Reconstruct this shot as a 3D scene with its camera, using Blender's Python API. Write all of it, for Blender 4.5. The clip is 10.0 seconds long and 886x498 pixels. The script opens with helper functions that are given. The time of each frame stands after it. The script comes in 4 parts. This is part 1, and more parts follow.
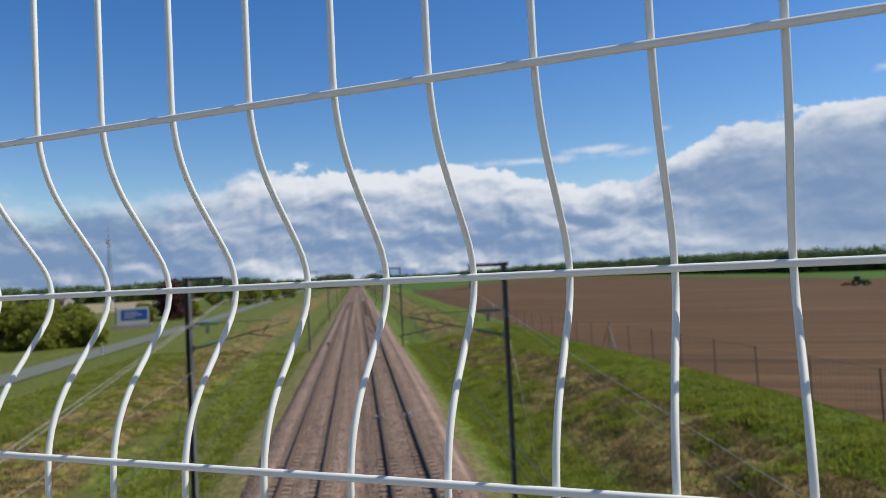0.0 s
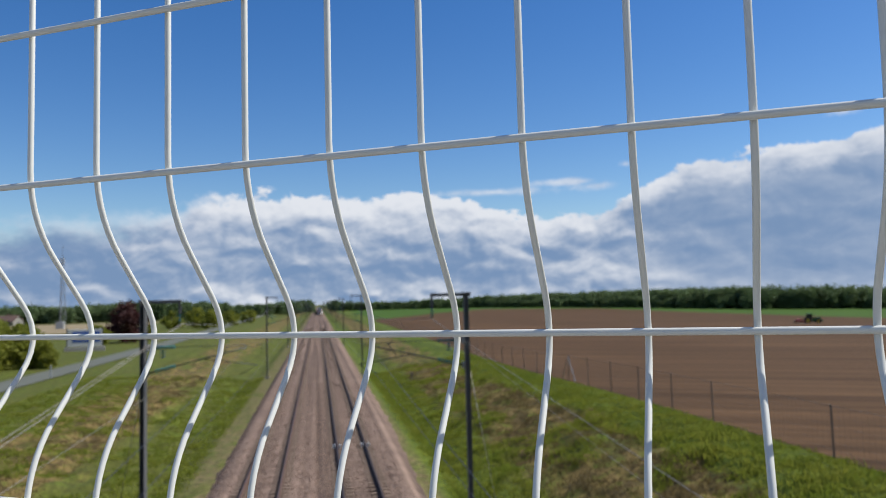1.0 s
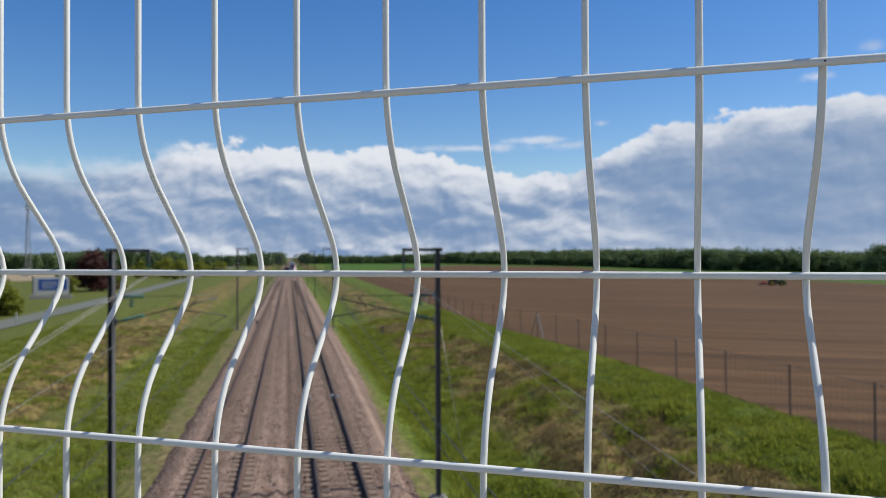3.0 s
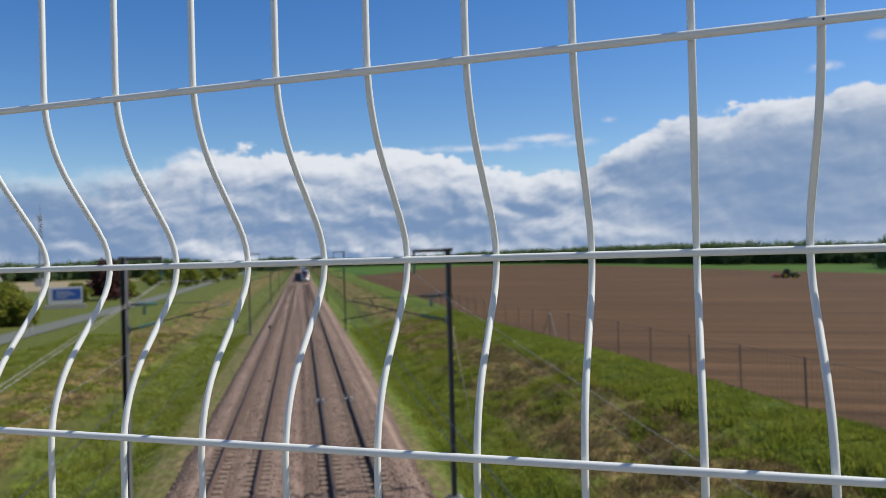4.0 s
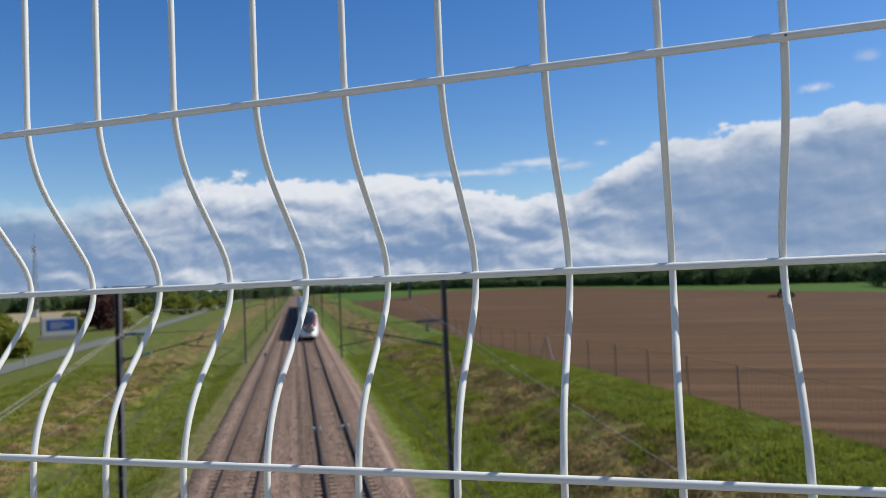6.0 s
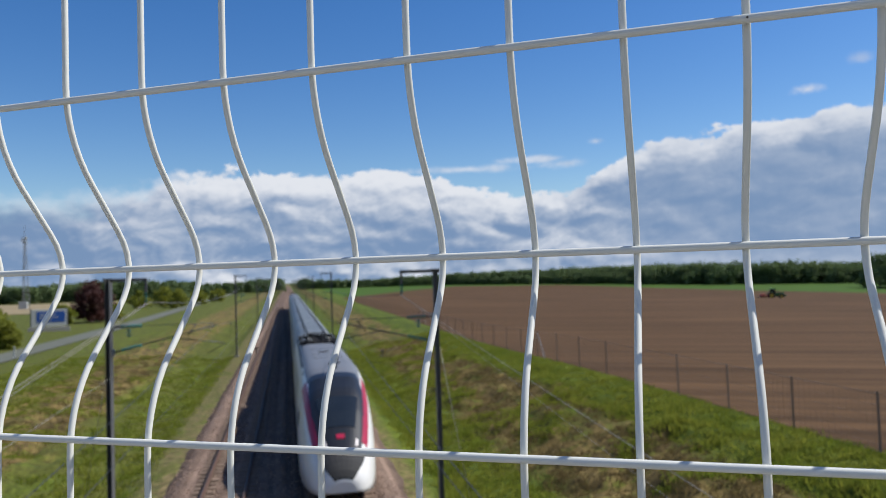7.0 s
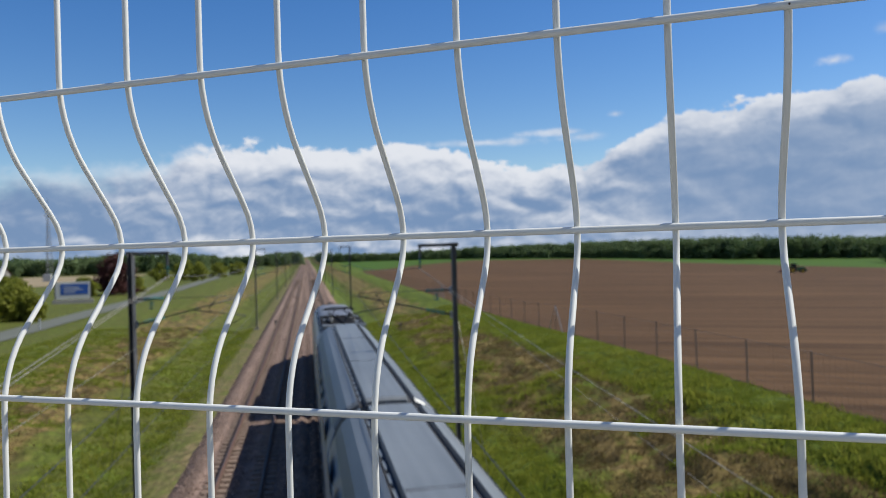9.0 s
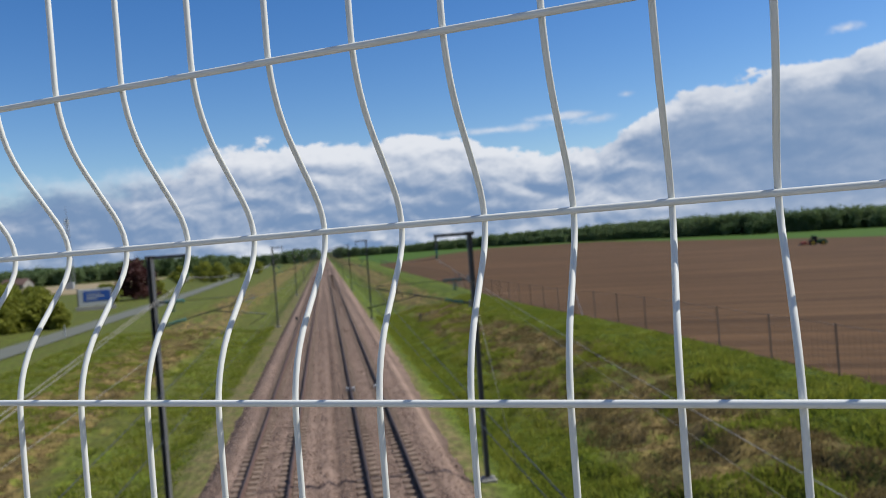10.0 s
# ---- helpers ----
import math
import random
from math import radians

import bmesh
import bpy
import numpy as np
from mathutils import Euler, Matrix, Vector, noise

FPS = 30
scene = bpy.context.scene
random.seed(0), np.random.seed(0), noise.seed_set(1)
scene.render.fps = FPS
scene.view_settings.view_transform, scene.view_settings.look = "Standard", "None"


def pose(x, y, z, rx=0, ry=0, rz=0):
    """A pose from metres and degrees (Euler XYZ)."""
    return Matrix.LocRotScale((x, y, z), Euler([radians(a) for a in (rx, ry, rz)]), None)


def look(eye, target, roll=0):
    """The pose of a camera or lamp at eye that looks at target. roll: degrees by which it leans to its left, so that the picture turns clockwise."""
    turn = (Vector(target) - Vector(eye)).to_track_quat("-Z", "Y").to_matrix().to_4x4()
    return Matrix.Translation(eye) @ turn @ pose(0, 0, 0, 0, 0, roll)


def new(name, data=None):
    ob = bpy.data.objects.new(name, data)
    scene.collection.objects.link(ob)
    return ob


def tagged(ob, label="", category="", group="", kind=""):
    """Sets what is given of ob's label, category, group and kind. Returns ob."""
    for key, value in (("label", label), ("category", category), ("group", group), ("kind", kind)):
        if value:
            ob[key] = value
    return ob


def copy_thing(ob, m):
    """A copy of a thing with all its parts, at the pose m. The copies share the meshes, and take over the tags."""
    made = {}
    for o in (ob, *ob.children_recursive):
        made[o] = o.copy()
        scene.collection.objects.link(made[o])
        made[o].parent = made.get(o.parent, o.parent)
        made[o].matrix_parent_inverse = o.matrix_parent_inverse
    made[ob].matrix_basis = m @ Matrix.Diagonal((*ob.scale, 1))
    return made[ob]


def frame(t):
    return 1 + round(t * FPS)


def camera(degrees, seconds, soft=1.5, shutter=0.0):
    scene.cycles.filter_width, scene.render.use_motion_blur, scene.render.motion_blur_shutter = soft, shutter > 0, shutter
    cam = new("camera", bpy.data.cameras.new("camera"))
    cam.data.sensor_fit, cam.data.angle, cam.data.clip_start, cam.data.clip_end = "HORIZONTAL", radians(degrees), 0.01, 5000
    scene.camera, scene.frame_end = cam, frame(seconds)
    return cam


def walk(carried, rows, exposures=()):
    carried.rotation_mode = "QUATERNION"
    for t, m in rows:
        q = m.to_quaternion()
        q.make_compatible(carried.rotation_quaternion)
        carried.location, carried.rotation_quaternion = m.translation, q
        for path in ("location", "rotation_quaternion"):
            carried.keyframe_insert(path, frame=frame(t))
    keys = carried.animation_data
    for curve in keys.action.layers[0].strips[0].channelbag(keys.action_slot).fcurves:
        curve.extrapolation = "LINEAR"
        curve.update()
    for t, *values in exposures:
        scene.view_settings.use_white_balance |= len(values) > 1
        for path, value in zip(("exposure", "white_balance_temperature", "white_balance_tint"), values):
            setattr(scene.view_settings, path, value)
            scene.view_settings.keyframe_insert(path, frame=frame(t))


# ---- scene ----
cam = camera(61.2, 10.0, soft=0.5, shutter=0.07)
cam.data.dof.use_dof = True
cam.data.dof.focus_distance = 0.42
cam.data.dof.aperture_fstop = 16.5
walk(cam, [
    (0, pose(-0.0128, 0.0314, 7.5032, 91.86, 2.76, -6.56)),
    (0.5, pose(-0.0164, 0.0179, 7.5039, 92.92, 2.34, -7.99)),
    (1, pose(-0.0284, 0.0132, 7.5197, 93.94, 1.43, -9.49)),
    (1.5, pose(-0.0280, -0.0026, 7.5129, 94.34, 0.58, -10.71)),
    (2, pose(-0.0306, -0.0075, 7.5188, 93.72, 0.34, -11.33)),
    (2.5, pose(-0.0273, -0.0044, 7.5121, 92.18, 0.27, -11.30)),
    (2.7, pose(-0.0294, -0.0081, 7.5124, 91.33, 0.13, -11.62)),
    (3.8, pose(-0.0073, 0.0026, 7.5035, 89.94, 0.98, -10.92)),
    (4, pose(-0.0102, 0.0059, 7.5016, 90.58, 1.58, -10.81)),
    (4.5, pose(-0.0030, 0.0003, 7.4998, 91.97, 2.62, -10.57)),
    (5, pose(-0.0034, -0.0008, 7.5003, 92.69, 2.79, -10.73)),
    (6.3, pose(-0.0005, 0.0017, 7.4937, 92.41, 2.21, -11.36)),
    (6.5, pose(0.0016, 0.0056, 7.4882, 92.39, 2.02, -11.49)),
    (7, pose(0.0122, -0.0022, 7.4884, 92.16, 1.76, -11.73)),
    (7.5, pose(-0.0000, -0.0076, 7.4882, 91.85, 1.29, -11.63)),
    (8, pose(-0.0103, -0.0035, 7.4865, 91.35, 0.67, -11.17)),
    (8.5, pose(-0.0061, -0.0114, 7.4866, 90.73, 0.60, -10.82)),
    (9, pose(-0.0079, -0.0191, 7.4898, 90.20, 1.64, -10.36)),
    (9.5, pose(-0.0021, -0.0193, 7.4889, 89.75, 3.32, -9.69)),
    (10, pose(0.0027, -0.0224, 7.4874, 89.48, 4.41, -9.11)),
], exposures=[(0, 0.3), (10, 0.3)])

EYE = 7.5            # eye above the rail tops
SKEW = -28.85        # turn of the bridge fence against the track
TRACKS = (-2.43, 1.64)

# ---- world and sun ----
SUN_EL, SUN_AZ = 50.0, 90.0      # azimuth clockwise from the track's direction (+y)


def make_world():
    world = bpy.data.worlds.new("world")
    scene.world = world
    world.use_nodes = True
    nt = world.node_tree
    N, L = nt.nodes, nt.links
    N.clear()

    def node(kind, **kw):
        n = N.new(kind)
        for k, v in kw.items():
            n.inputs[int(k[1:])].default_value = v
        return n

    def math_n(op, a, b=None, c=None):
        n = N.new("ShaderNodeMath")
        n.operation = op
        for i, v in enumerate((a, b, c)):
            if v is None:
                continue
            if isinstance(v, (int, float)):
                n.inputs[i].default_value = v
            else:
                L.new(v, n.inputs[i])
        return n.outputs[0]

    def smooth(v, lo, hi):
        n = N.new("ShaderNodeMapRange")
        n.interpolation_type = "SMOOTHSTEP"
        L.new(v, n.inputs[0])
        n.inputs[1].default_value, n.inputs[2].default_value = lo, hi
        return n.outputs[0]

    def fbm(vec, scale, detail, rough):
        n = N.new("ShaderNodeTexNoise")
        L.new(vec, n.inputs["Vector"])
        n.inputs["Scale"].default_value = scale
        n.inputs["Detail"].default_value = detail
        n.inputs["Roughness"].default_value = rough
        return n.outputs["Fac"]

    sky = N.new("ShaderNodeTexSky")
    sky.sky_type = "NISHITA"
    sky.sun_disc = False
    sky.sun_elevation, sky.sun_rotation = radians(SUN_EL), radians(SUN_AZ)
    sky.air_density, sky.dust_density, sky.ozone_density = 1.0, 0.3, 2.5
    rich = N.new("ShaderNodeHueSaturation")
    rich.inputs["Hue"].default_value, rich.inputs["Saturation"].default_value, rich.inputs["Value"].default_value = 0.510, 1.36, 1.18
    L.new(sky.outputs[0], rich.inputs["Color"])

    tc = N.new("ShaderNodeTexCoord")
    sep = N.new("ShaderNodeSeparateXYZ")
    L.new(tc.outputs["Generated"], sep.inputs[0])
    el = math_n("MULTIPLY", math_n("ARCSINE", sep.outputs[2]), 57.2958)
    az = math_n("MULTIPLY", math_n("ARCTAN2", sep.outputs[0], sep.outputs[1]), 57.2958)
    comb = N.new("ShaderNodeCombineXYZ")     # flattened: clouds are wider than tall
    L.new(math_n("MULTIPLY", az, 0.035), comb.inputs[0])
    L.new(math_n("MULTIPLY", el, 0.060), comb.inputs[1])
    vec = comb.outputs[0]
    # the bank's upper edge: low and thin on one side, a dip, then a high shoulder on the other
    edge = math_n("ADD", 6.9, math_n("MULTIPLY", smooth(az, -16.0, -5.0), 1.5))
    for lo, hi, rise in ((9.0, 15.0, -1.9), (20.5, 29.0, 3.3), (28.0, 38.0, 0.5), (36.0, 48.0, 0.7)):
        edge = math_n("ADD", edge, math_n("MULTIPLY", smooth(az, lo, hi), rise))
    # the cover goes on; high unseen cloud added behind the bridge makes fill less blue
    edge = math_n("ADD", edge, math_n("MULTIPLY", smooth(math_n("ABSOLUTE", az), 64.0, 110.0), 34.0))

    def heads(offset):
        """Rounded cumulus heads: cells with torn, finer lumps on them."""
        shift = N.new("ShaderNodeVectorMath")
        L.new(vec, shift.inputs[0])
        shift.inputs[1].default_value = offset
        warp = N.new("ShaderNodeTexNoise")
        L.new(shift.outputs[0], warp.inputs["Vector"])
        warp.inputs["Scale"].default_value, warp.inputs["Detail"].default_value = 7.0, 4.0
        bend = N.new("ShaderNodeVectorMath")
        bend.operation = "MULTIPLY_ADD"
        L.new(warp.outputs["Color"], bend.inputs[0])
        bend.inputs[1].default_value = (0.16, 0.16, 0.0)
        L.new(shift.outputs[0], bend.inputs[2])
        cells = N.new("ShaderNodeTexVoronoi")
        cells.feature = "SMOOTH_F1"
        L.new(bend.outputs[0], cells.inputs["Vector"])
        cells.inputs["Scale"].default_value, cells.inputs["Smoothness"].default_value = 8.5, 0.6
        body_h = math_n("MULTIPLY", math_n("SUBTRACT", 1.0, cells.outputs["Distance"]), 0.55)
        return math_n("ADD", body_h, math_n("MULTIPLY", fbm(bend.outputs[0], 11.0, 9.0, 0.62), 0.55))

    puffs = heads((0.0, 0.0, 0.0))
    relief = math_n("SUBTRACT", puffs, heads((0.012, 0.026, 0.0)))       # lit from above, on the sun's side
    billow = fbm(vec, 5.0, 11.0, 0.63)
    streaks_in = N.new("ShaderNodeVectorMath")
    streaks_in.operation = "MULTIPLY"
    L.new(vec, streaks_in.inputs[0])
    streaks_in.inputs[1].default_value = (1.0, 3.2, 1.0)
    layers = fbm(streaks_in.outputs[0], 3.0, 6.0, 0.55)
    rag = math_n("ADD", math_n("MULTIPLY", math_n("SUBTRACT", puffs, 0.60), 2.6), math_n("MULTIPLY", math_n("SUBTRACT", billow, 0.5), 1.6))
    rag = math_n("ADD", rag, math_n("MULTIPLY", math_n("SUBTRACT", fbm(vec, 26.0, 6.0, 0.6), 0.5), 1.7))
    depth = math_n("ADD", math_n("SUBTRACT", edge, el), rag)       # degrees below the ragged edge
    thin = smooth(az, -4.0, -15.0)
    veil = N.new("ShaderNodeMapRange")
    veil.interpolation_type = "SMOOTHSTEP"
    L.new(depth, veil.inputs[0])
    veil.inputs[1].default_value = -0.08
    L.new(math_n("MULTIPLY_ADD", thin, 2.4, 0.28), veil.inputs[2])
    bank = veil.outputs[0]
    cover = bank
    # small loose clouds and torn strips over the bank
    for a0, e0, ra, re, full in ((13.5, 8.15, 5.5, 0.45, 0.75), (19.5, 8.7, 4.0, 0.40, 0.7), (21.5, 8.3, 2.4, 0.6, 0.8), (38.2, 12.0, 1.7, 0.55, 0.95), (23.6, 9.8, 0.8, 0.35, 0.7), (41.5, 13.6, 1.0, 0.5, 0.45)):
        dx = math_n("DIVIDE", math_n("SUBTRACT", az, a0), ra)
        dy = math_n("DIVIDE", math_n("SUBTRACT", el, e0), re)
        rr = math_n("SQRT", math_n("ADD", math_n("MULTIPLY", dx, dx), math_n("MULTIPLY", dy, dy)))
        puff = smooth(math_n("ADD", math_n("SUBTRACT", 1.0, rr), math_n("MULTIPLY", math_n("SUBTRACT", billow, 0.5), 3.0)), 0.0, 0.9)
        cover = math_n("MAXIMUM", cover, math_n("MULTIPLY", puff, full))
    # lit heads above, blue-grey layered bellies below, paler again at the skyline
    calm = math_n("MULTIPLY_ADD", smooth(az, 21.0, 30.0), -0.62, 1.0)       # the far bank is smoother
    lit = math_n("MULTIPLY_ADD", relief, math_n("MULTIPLY", calm, 2.5), math_n("MULTIPLY", smooth(depth, 2.4, 0.2), 0.72))
    lit = math_n("ADD", lit, math_n("MULTIPLY", math_n("SUBTRACT", layers, 0.5), math_n("MULTIPLY", calm, 0.8)))
    lit = math_n("ADD", lit, math_n("MULTIPLY", math_n("SUBTRACT", fbm(vec, 1.9, 4.0, 0.5), 0.5), 1.2))
    lit = math_n("ADD", lit, math_n("MULTIPLY", math_n("MULTIPLY", smooth(el, 3.2, 7.0), smooth(az, 20.0, 8.0)), 0.32))
    lit = math_n("SUBTRACT", lit, math_n("MULTIPLY_ADD", smooth(az, 23.0, 32.0), 0.10, math_n("MULTIPLY", thin, 0.38)))
    lit = smooth(math_n("ADD", lit, math_n("MULTIPLY", smooth(el, 2.0, 0.0), 0.22)), -0.42, 0.98)
    tone = N.new("ShaderNodeMix")
    tone.data_type = "RGBA"
    L.new(lit, tone.inputs[0])
    tone.inputs[6].default_value = (1.90, 2.95, 4.80, 1)
    tone.inputs[7].default_value = (7.6, 7.9, 8.5, 1)
    mix = N.new("ShaderNodeMix")
    mix.data_type = "RGBA"
    L.new(cover, mix.inputs[0])
    L.new(rich.outputs[0], mix.inputs[6])
    L.new(tone.outputs[2], mix.inputs[7])
    bg = N.new("ShaderNodeBackground")
    bg.inputs[1].default_value = 0.081
    L.new(mix.outputs[2], bg.inputs[0])
    out = N.new("ShaderNodeOutputWorld")
    L.new(bg.outputs[0], out.inputs[0])


make_world()
sun_data = bpy.data.lights.new("sun", "SUN")
sun_data.energy, sun_data.angle, sun_data.color = 4.8, radians(0.53), (0.98, 0.955, 0.895)
sun = new("sun", sun_data)
_a, _e = radians(SUN_AZ), radians(SUN_EL)
sun.matrix_world = look((60 * math.sin(_a) * math.cos(_e), 60 * math.cos(_a) * math.cos(_e), 60 * math.sin(_e)), (0, 0, 0))


# ---- materials ----
def mat(name, c1, c2=None, rough=0.8, metal=0.0, scale=3.0, fine=40.0, bump=0.0, bump_scale=60.0, island=0.0, objrand=0.0, spread=0.5, leaf=0.0):
    """A surface whose colour goes from c1 to c2 by noise at two scales."""
    m = bpy.data.materials.new(name)
    m.use_nodes = True
    nt = m.node_tree
    N, L = nt.nodes, nt.links
    b = N["Principled BSDF"]
    b.inputs["Roughness"].default_value, b.inputs["Metallic"].default_value = rough, metal
    c2 = c2 or tuple(v * 0.75 for v in c1)
    geo = N.new("ShaderNodeTexCoord")
    big, small = N.new("ShaderNodeTexNoise"), N.new("ShaderNodeTexNoise")
    for n, s in ((big, scale), (small, fine)):
        L.new(geo.outputs["Object"], n.inputs["Vector"])
        n.inputs["Scale"].default_value, n.inputs["Detail"].default_value = s, 5.0
    add = N.new("ShaderNodeMath")
    add.operation = "MULTIPLY_ADD"
    L.new(small.outputs["Fac"], add.inputs[0])
    add.inputs[1].default_value = spread
    L.new(big.outputs["Fac"], add.inputs[2])
    last = add.outputs[0]
    if island or objrand:
        src = N.new("ShaderNodeNewGeometry").outputs["Random Per Island"] if island else N.new("ShaderNodeObjectInfo").outputs["Random"]
        a2 = N.new("ShaderNodeMath")
        a2.operation = "MULTIPLY_ADD"
        L.new(src, a2.inputs[0])
        a2.inputs[1].default_value = island or objrand
        L.new(last, a2.inputs[2])
        last = a2.outputs[0]
    mr = N.new("ShaderNodeMapRange")
    L.new(last, mr.inputs[0])
    mid = 0.5 + spread * 0.5 + (island or objrand) * 0.5
    mr.inputs[1].default_value, mr.inputs[2].default_value = mid - 0.35, mid + 0.35
    mix = N.new("ShaderNodeMix")
    mix.data_type = "RGBA"
    L.new(mr.outputs[0], mix.inputs[0])
    mix.inputs[6].default_value, mix.inputs[7].default_value = (*c1, 1), (*c2, 1)
    L.new(mix.outputs[2], b.inputs["Base Color"])
    if bump:
        bn = N.new("ShaderNodeTexNoise")
        L.new(geo.outputs["Object"], bn.inputs["Vector"])
        bn.inputs["Scale"].default_value, bn.inputs["Detail"].default_value = bump_scale, 4.0
        bu = N.new("ShaderNodeBump")
        bu.inputs["Strength"].default_value, bu.inputs["Distance"].default_value = min(1.0, bump * 10), bump
        L.new(bn.outputs["Fac"], bu.inputs["Height"])
        L.new(bu.outputs[0], b.inputs["Normal"])
    if leaf:        # thin leaves pass part of the light on
        tr = N.new("ShaderNodeBsdfTranslucent")
        L.new(mix.outputs[2], tr.inputs[0])
        ms = N.new("ShaderNodeMixShader")
        ms.inputs[0].default_value = leaf
        L.new(b.outputs[0], ms.inputs[1])
        L.new(tr.outputs[0], ms.inputs[2])
        L.new(ms.outputs[0], N["Material Output"].inputs[0])
    return m


def ground_material():
    """Rough grass with bare, scrubby earth on the banks; zones of growth run along the line."""
    m = bpy.data.materials.new("bank_grass")
    m.use_nodes = True
    nt = m.node_tree
    N, L = nt.nodes, nt.links
    b = N["Principled BSDF"]
    b.inputs["Roughness"].default_value = 0.95
    b.inputs["Specular IOR Level"].default_value = 0.15
    tc = N.new("ShaderNodeTexCoord")
    sep = N.new("ShaderNodeSeparateXYZ")
    L.new(tc.outputs["Object"], sep.inputs[0])

    def fbm(scale, detail=5.0, stretch=None):
        n = N.new("ShaderNodeTexNoise")
        v = tc.outputs["Object"]
        if stretch:
            mp = N.new("ShaderNodeMapping")
            mp.inputs["Scale"].default_value = stretch
            L.new(v, mp.inputs[0])
            v = mp.outputs[0]
        L.new(v, n.inputs["Vector"])
        n.inputs["Scale"].default_value, n.inputs["Detail"].default_value = scale, detail
        n.inputs["Roughness"].default_value = 0.6
        return n.outputs["Fac"]

    def op(kind, a, bb, c=None):
        n = N.new("ShaderNodeMath")
        n.operation = kind
        for i, v in enumerate((a, bb, c)):
            if v is None:
                continue
            if isinstance(v, (int, float)):
                n.inputs[i].default_value = v
            else:
                L.new(v, n.inputs[i])
        return n.outputs[0]

    def rng(v, lo, hi):
        n = N.new("ShaderNodeMapRange")
        n.interpolation_type = "SMOOTHSTEP"
        L.new(v, n.inputs[0])
        n.inputs[1].default_value, n.inputs[2].default_value = lo, hi
        return n.outputs[0]

    def mix(f, a, c):
        n = N.new("ShaderNodeMix")
        n.data_type = "RGBA"
        L.new(f, n.inputs[0])
        for i, v in ((6, a), (7, c)):
            if isinstance(v, tuple):
                n.inputs[i].default_value = (*v, 1)
            else:
                L.new(v, n.inputs[i])
        return n.outputs[2]

    x = op("ADD", sep.outputs[0], op("MULTIPLY", op("SUBTRACT", fbm(0.30), 0.5), 5.0))
    swath = fbm(1.0, 4.0, (0.95, 0.06, 1.0))       # mown strips along the line
    green = mix(rng(swath, 0.36, 0.62), (0.056, 0.076, 0.011), (0.101, 0.129, 0.014))
    green = mix(rng(fbm(0.45), 0.38, 0.66), green, (0.075, 0.102, 0.013))
    green = mix(op("MULTIPLY", rng(fbm(1.6, 3.0, (1.0, 0.6, 1.0)), 0.42, 0.78), 0.6), green, (0.048, 0.062, 0.010))
    green = mix(op("MULTIPLY", rng(sep.outputs[0], -4.0, -6.0), rng(fbm(0.6, 5.0), 0.30, 0.60)), green, (0.073, 0.078, 0.017))
    olive = op("MULTIPLY", rng(x, 7.8, 8.8), rng(x, 15.2, 14.2))
    green = mix(op("MULTIPLY", olive, rng(fbm(0.7, 5.0), 0.36, 0.60)), green, (0.063, 0.064, 0.013))
    earth = mix(rng(fbm(0.9, 8.0), 0.42, 0.58), (0.172, 0.122, 0.045), (0.069, 0.050, 0.020))
    earth = mix(rng(fbm(1.3, 6.0), 0.50, 0.64), earth, (0.114, 0.122, 0.022))
    straw = mix(rng(fbm(2.0), 0.3, 0.7), (0.150, 0.112, 0.055), (0.098, 0.104, 0.030))
    right = op("MULTIPLY", rng(x, 8.8, 11.0), rng(x, 15.3, 14.2))
    left = op("MULTIPLY", rng(x, -20.5, -18.0), rng(x, -11.0, -13.2))
    bare = op("MULTIPLY", op("ADD", right, left), rng(fbm(0.32, 6.0, (1.0, 0.22, 1.0)), 0.34, 0.48))
    worn = op("MULTIPLY", rng(sep.outputs[0], -6.9, -5.9), rng(sep.outputs[0], 5.5, 4.7))
    col = mix(bare, green, earth)
    col = mix(op("MULTIPLY", worn, rng(fbm(0.9, 5.0, (1.0, 0.3, 1.0)), 0.26, 0.54)), col, straw)
    grain = N.new("ShaderNodeMapRange")      # clumps of darker and fresher growth
    L.new(op("ADD", op("MULTIPLY", fbm(3.6, 4.0, (1.0, 0.5, 1.0)), 0.6), op("MULTIPLY", fbm(9.0, 3.0), 0.4)), grain.inputs[0])
    grain.inputs[1].default_value, grain.inputs[2].default_value = 0.38, 0.62
    grain.inputs[3].default_value, grain.inputs[4].default_value = 0.58, 1.50
    vm = N.new("ShaderNodeVectorMath")
    vm.operation = "SCALE"
    L.new(col, vm.inputs[0])
    L.new(grain.outputs[0], vm.inputs[3])
    L.new(vm.outputs[0], b.inputs["Base Color"])
    bu = N.new("ShaderNodeBump")
    bu.inputs["Strength"].default_value, bu.inputs["Distance"].default_value = 0.5, 0.12
    L.new(fbm(1.7, 6.0), bu.inputs["Height"])
    L.new(bu.outputs[0], b.inputs["Normal"])
    return m


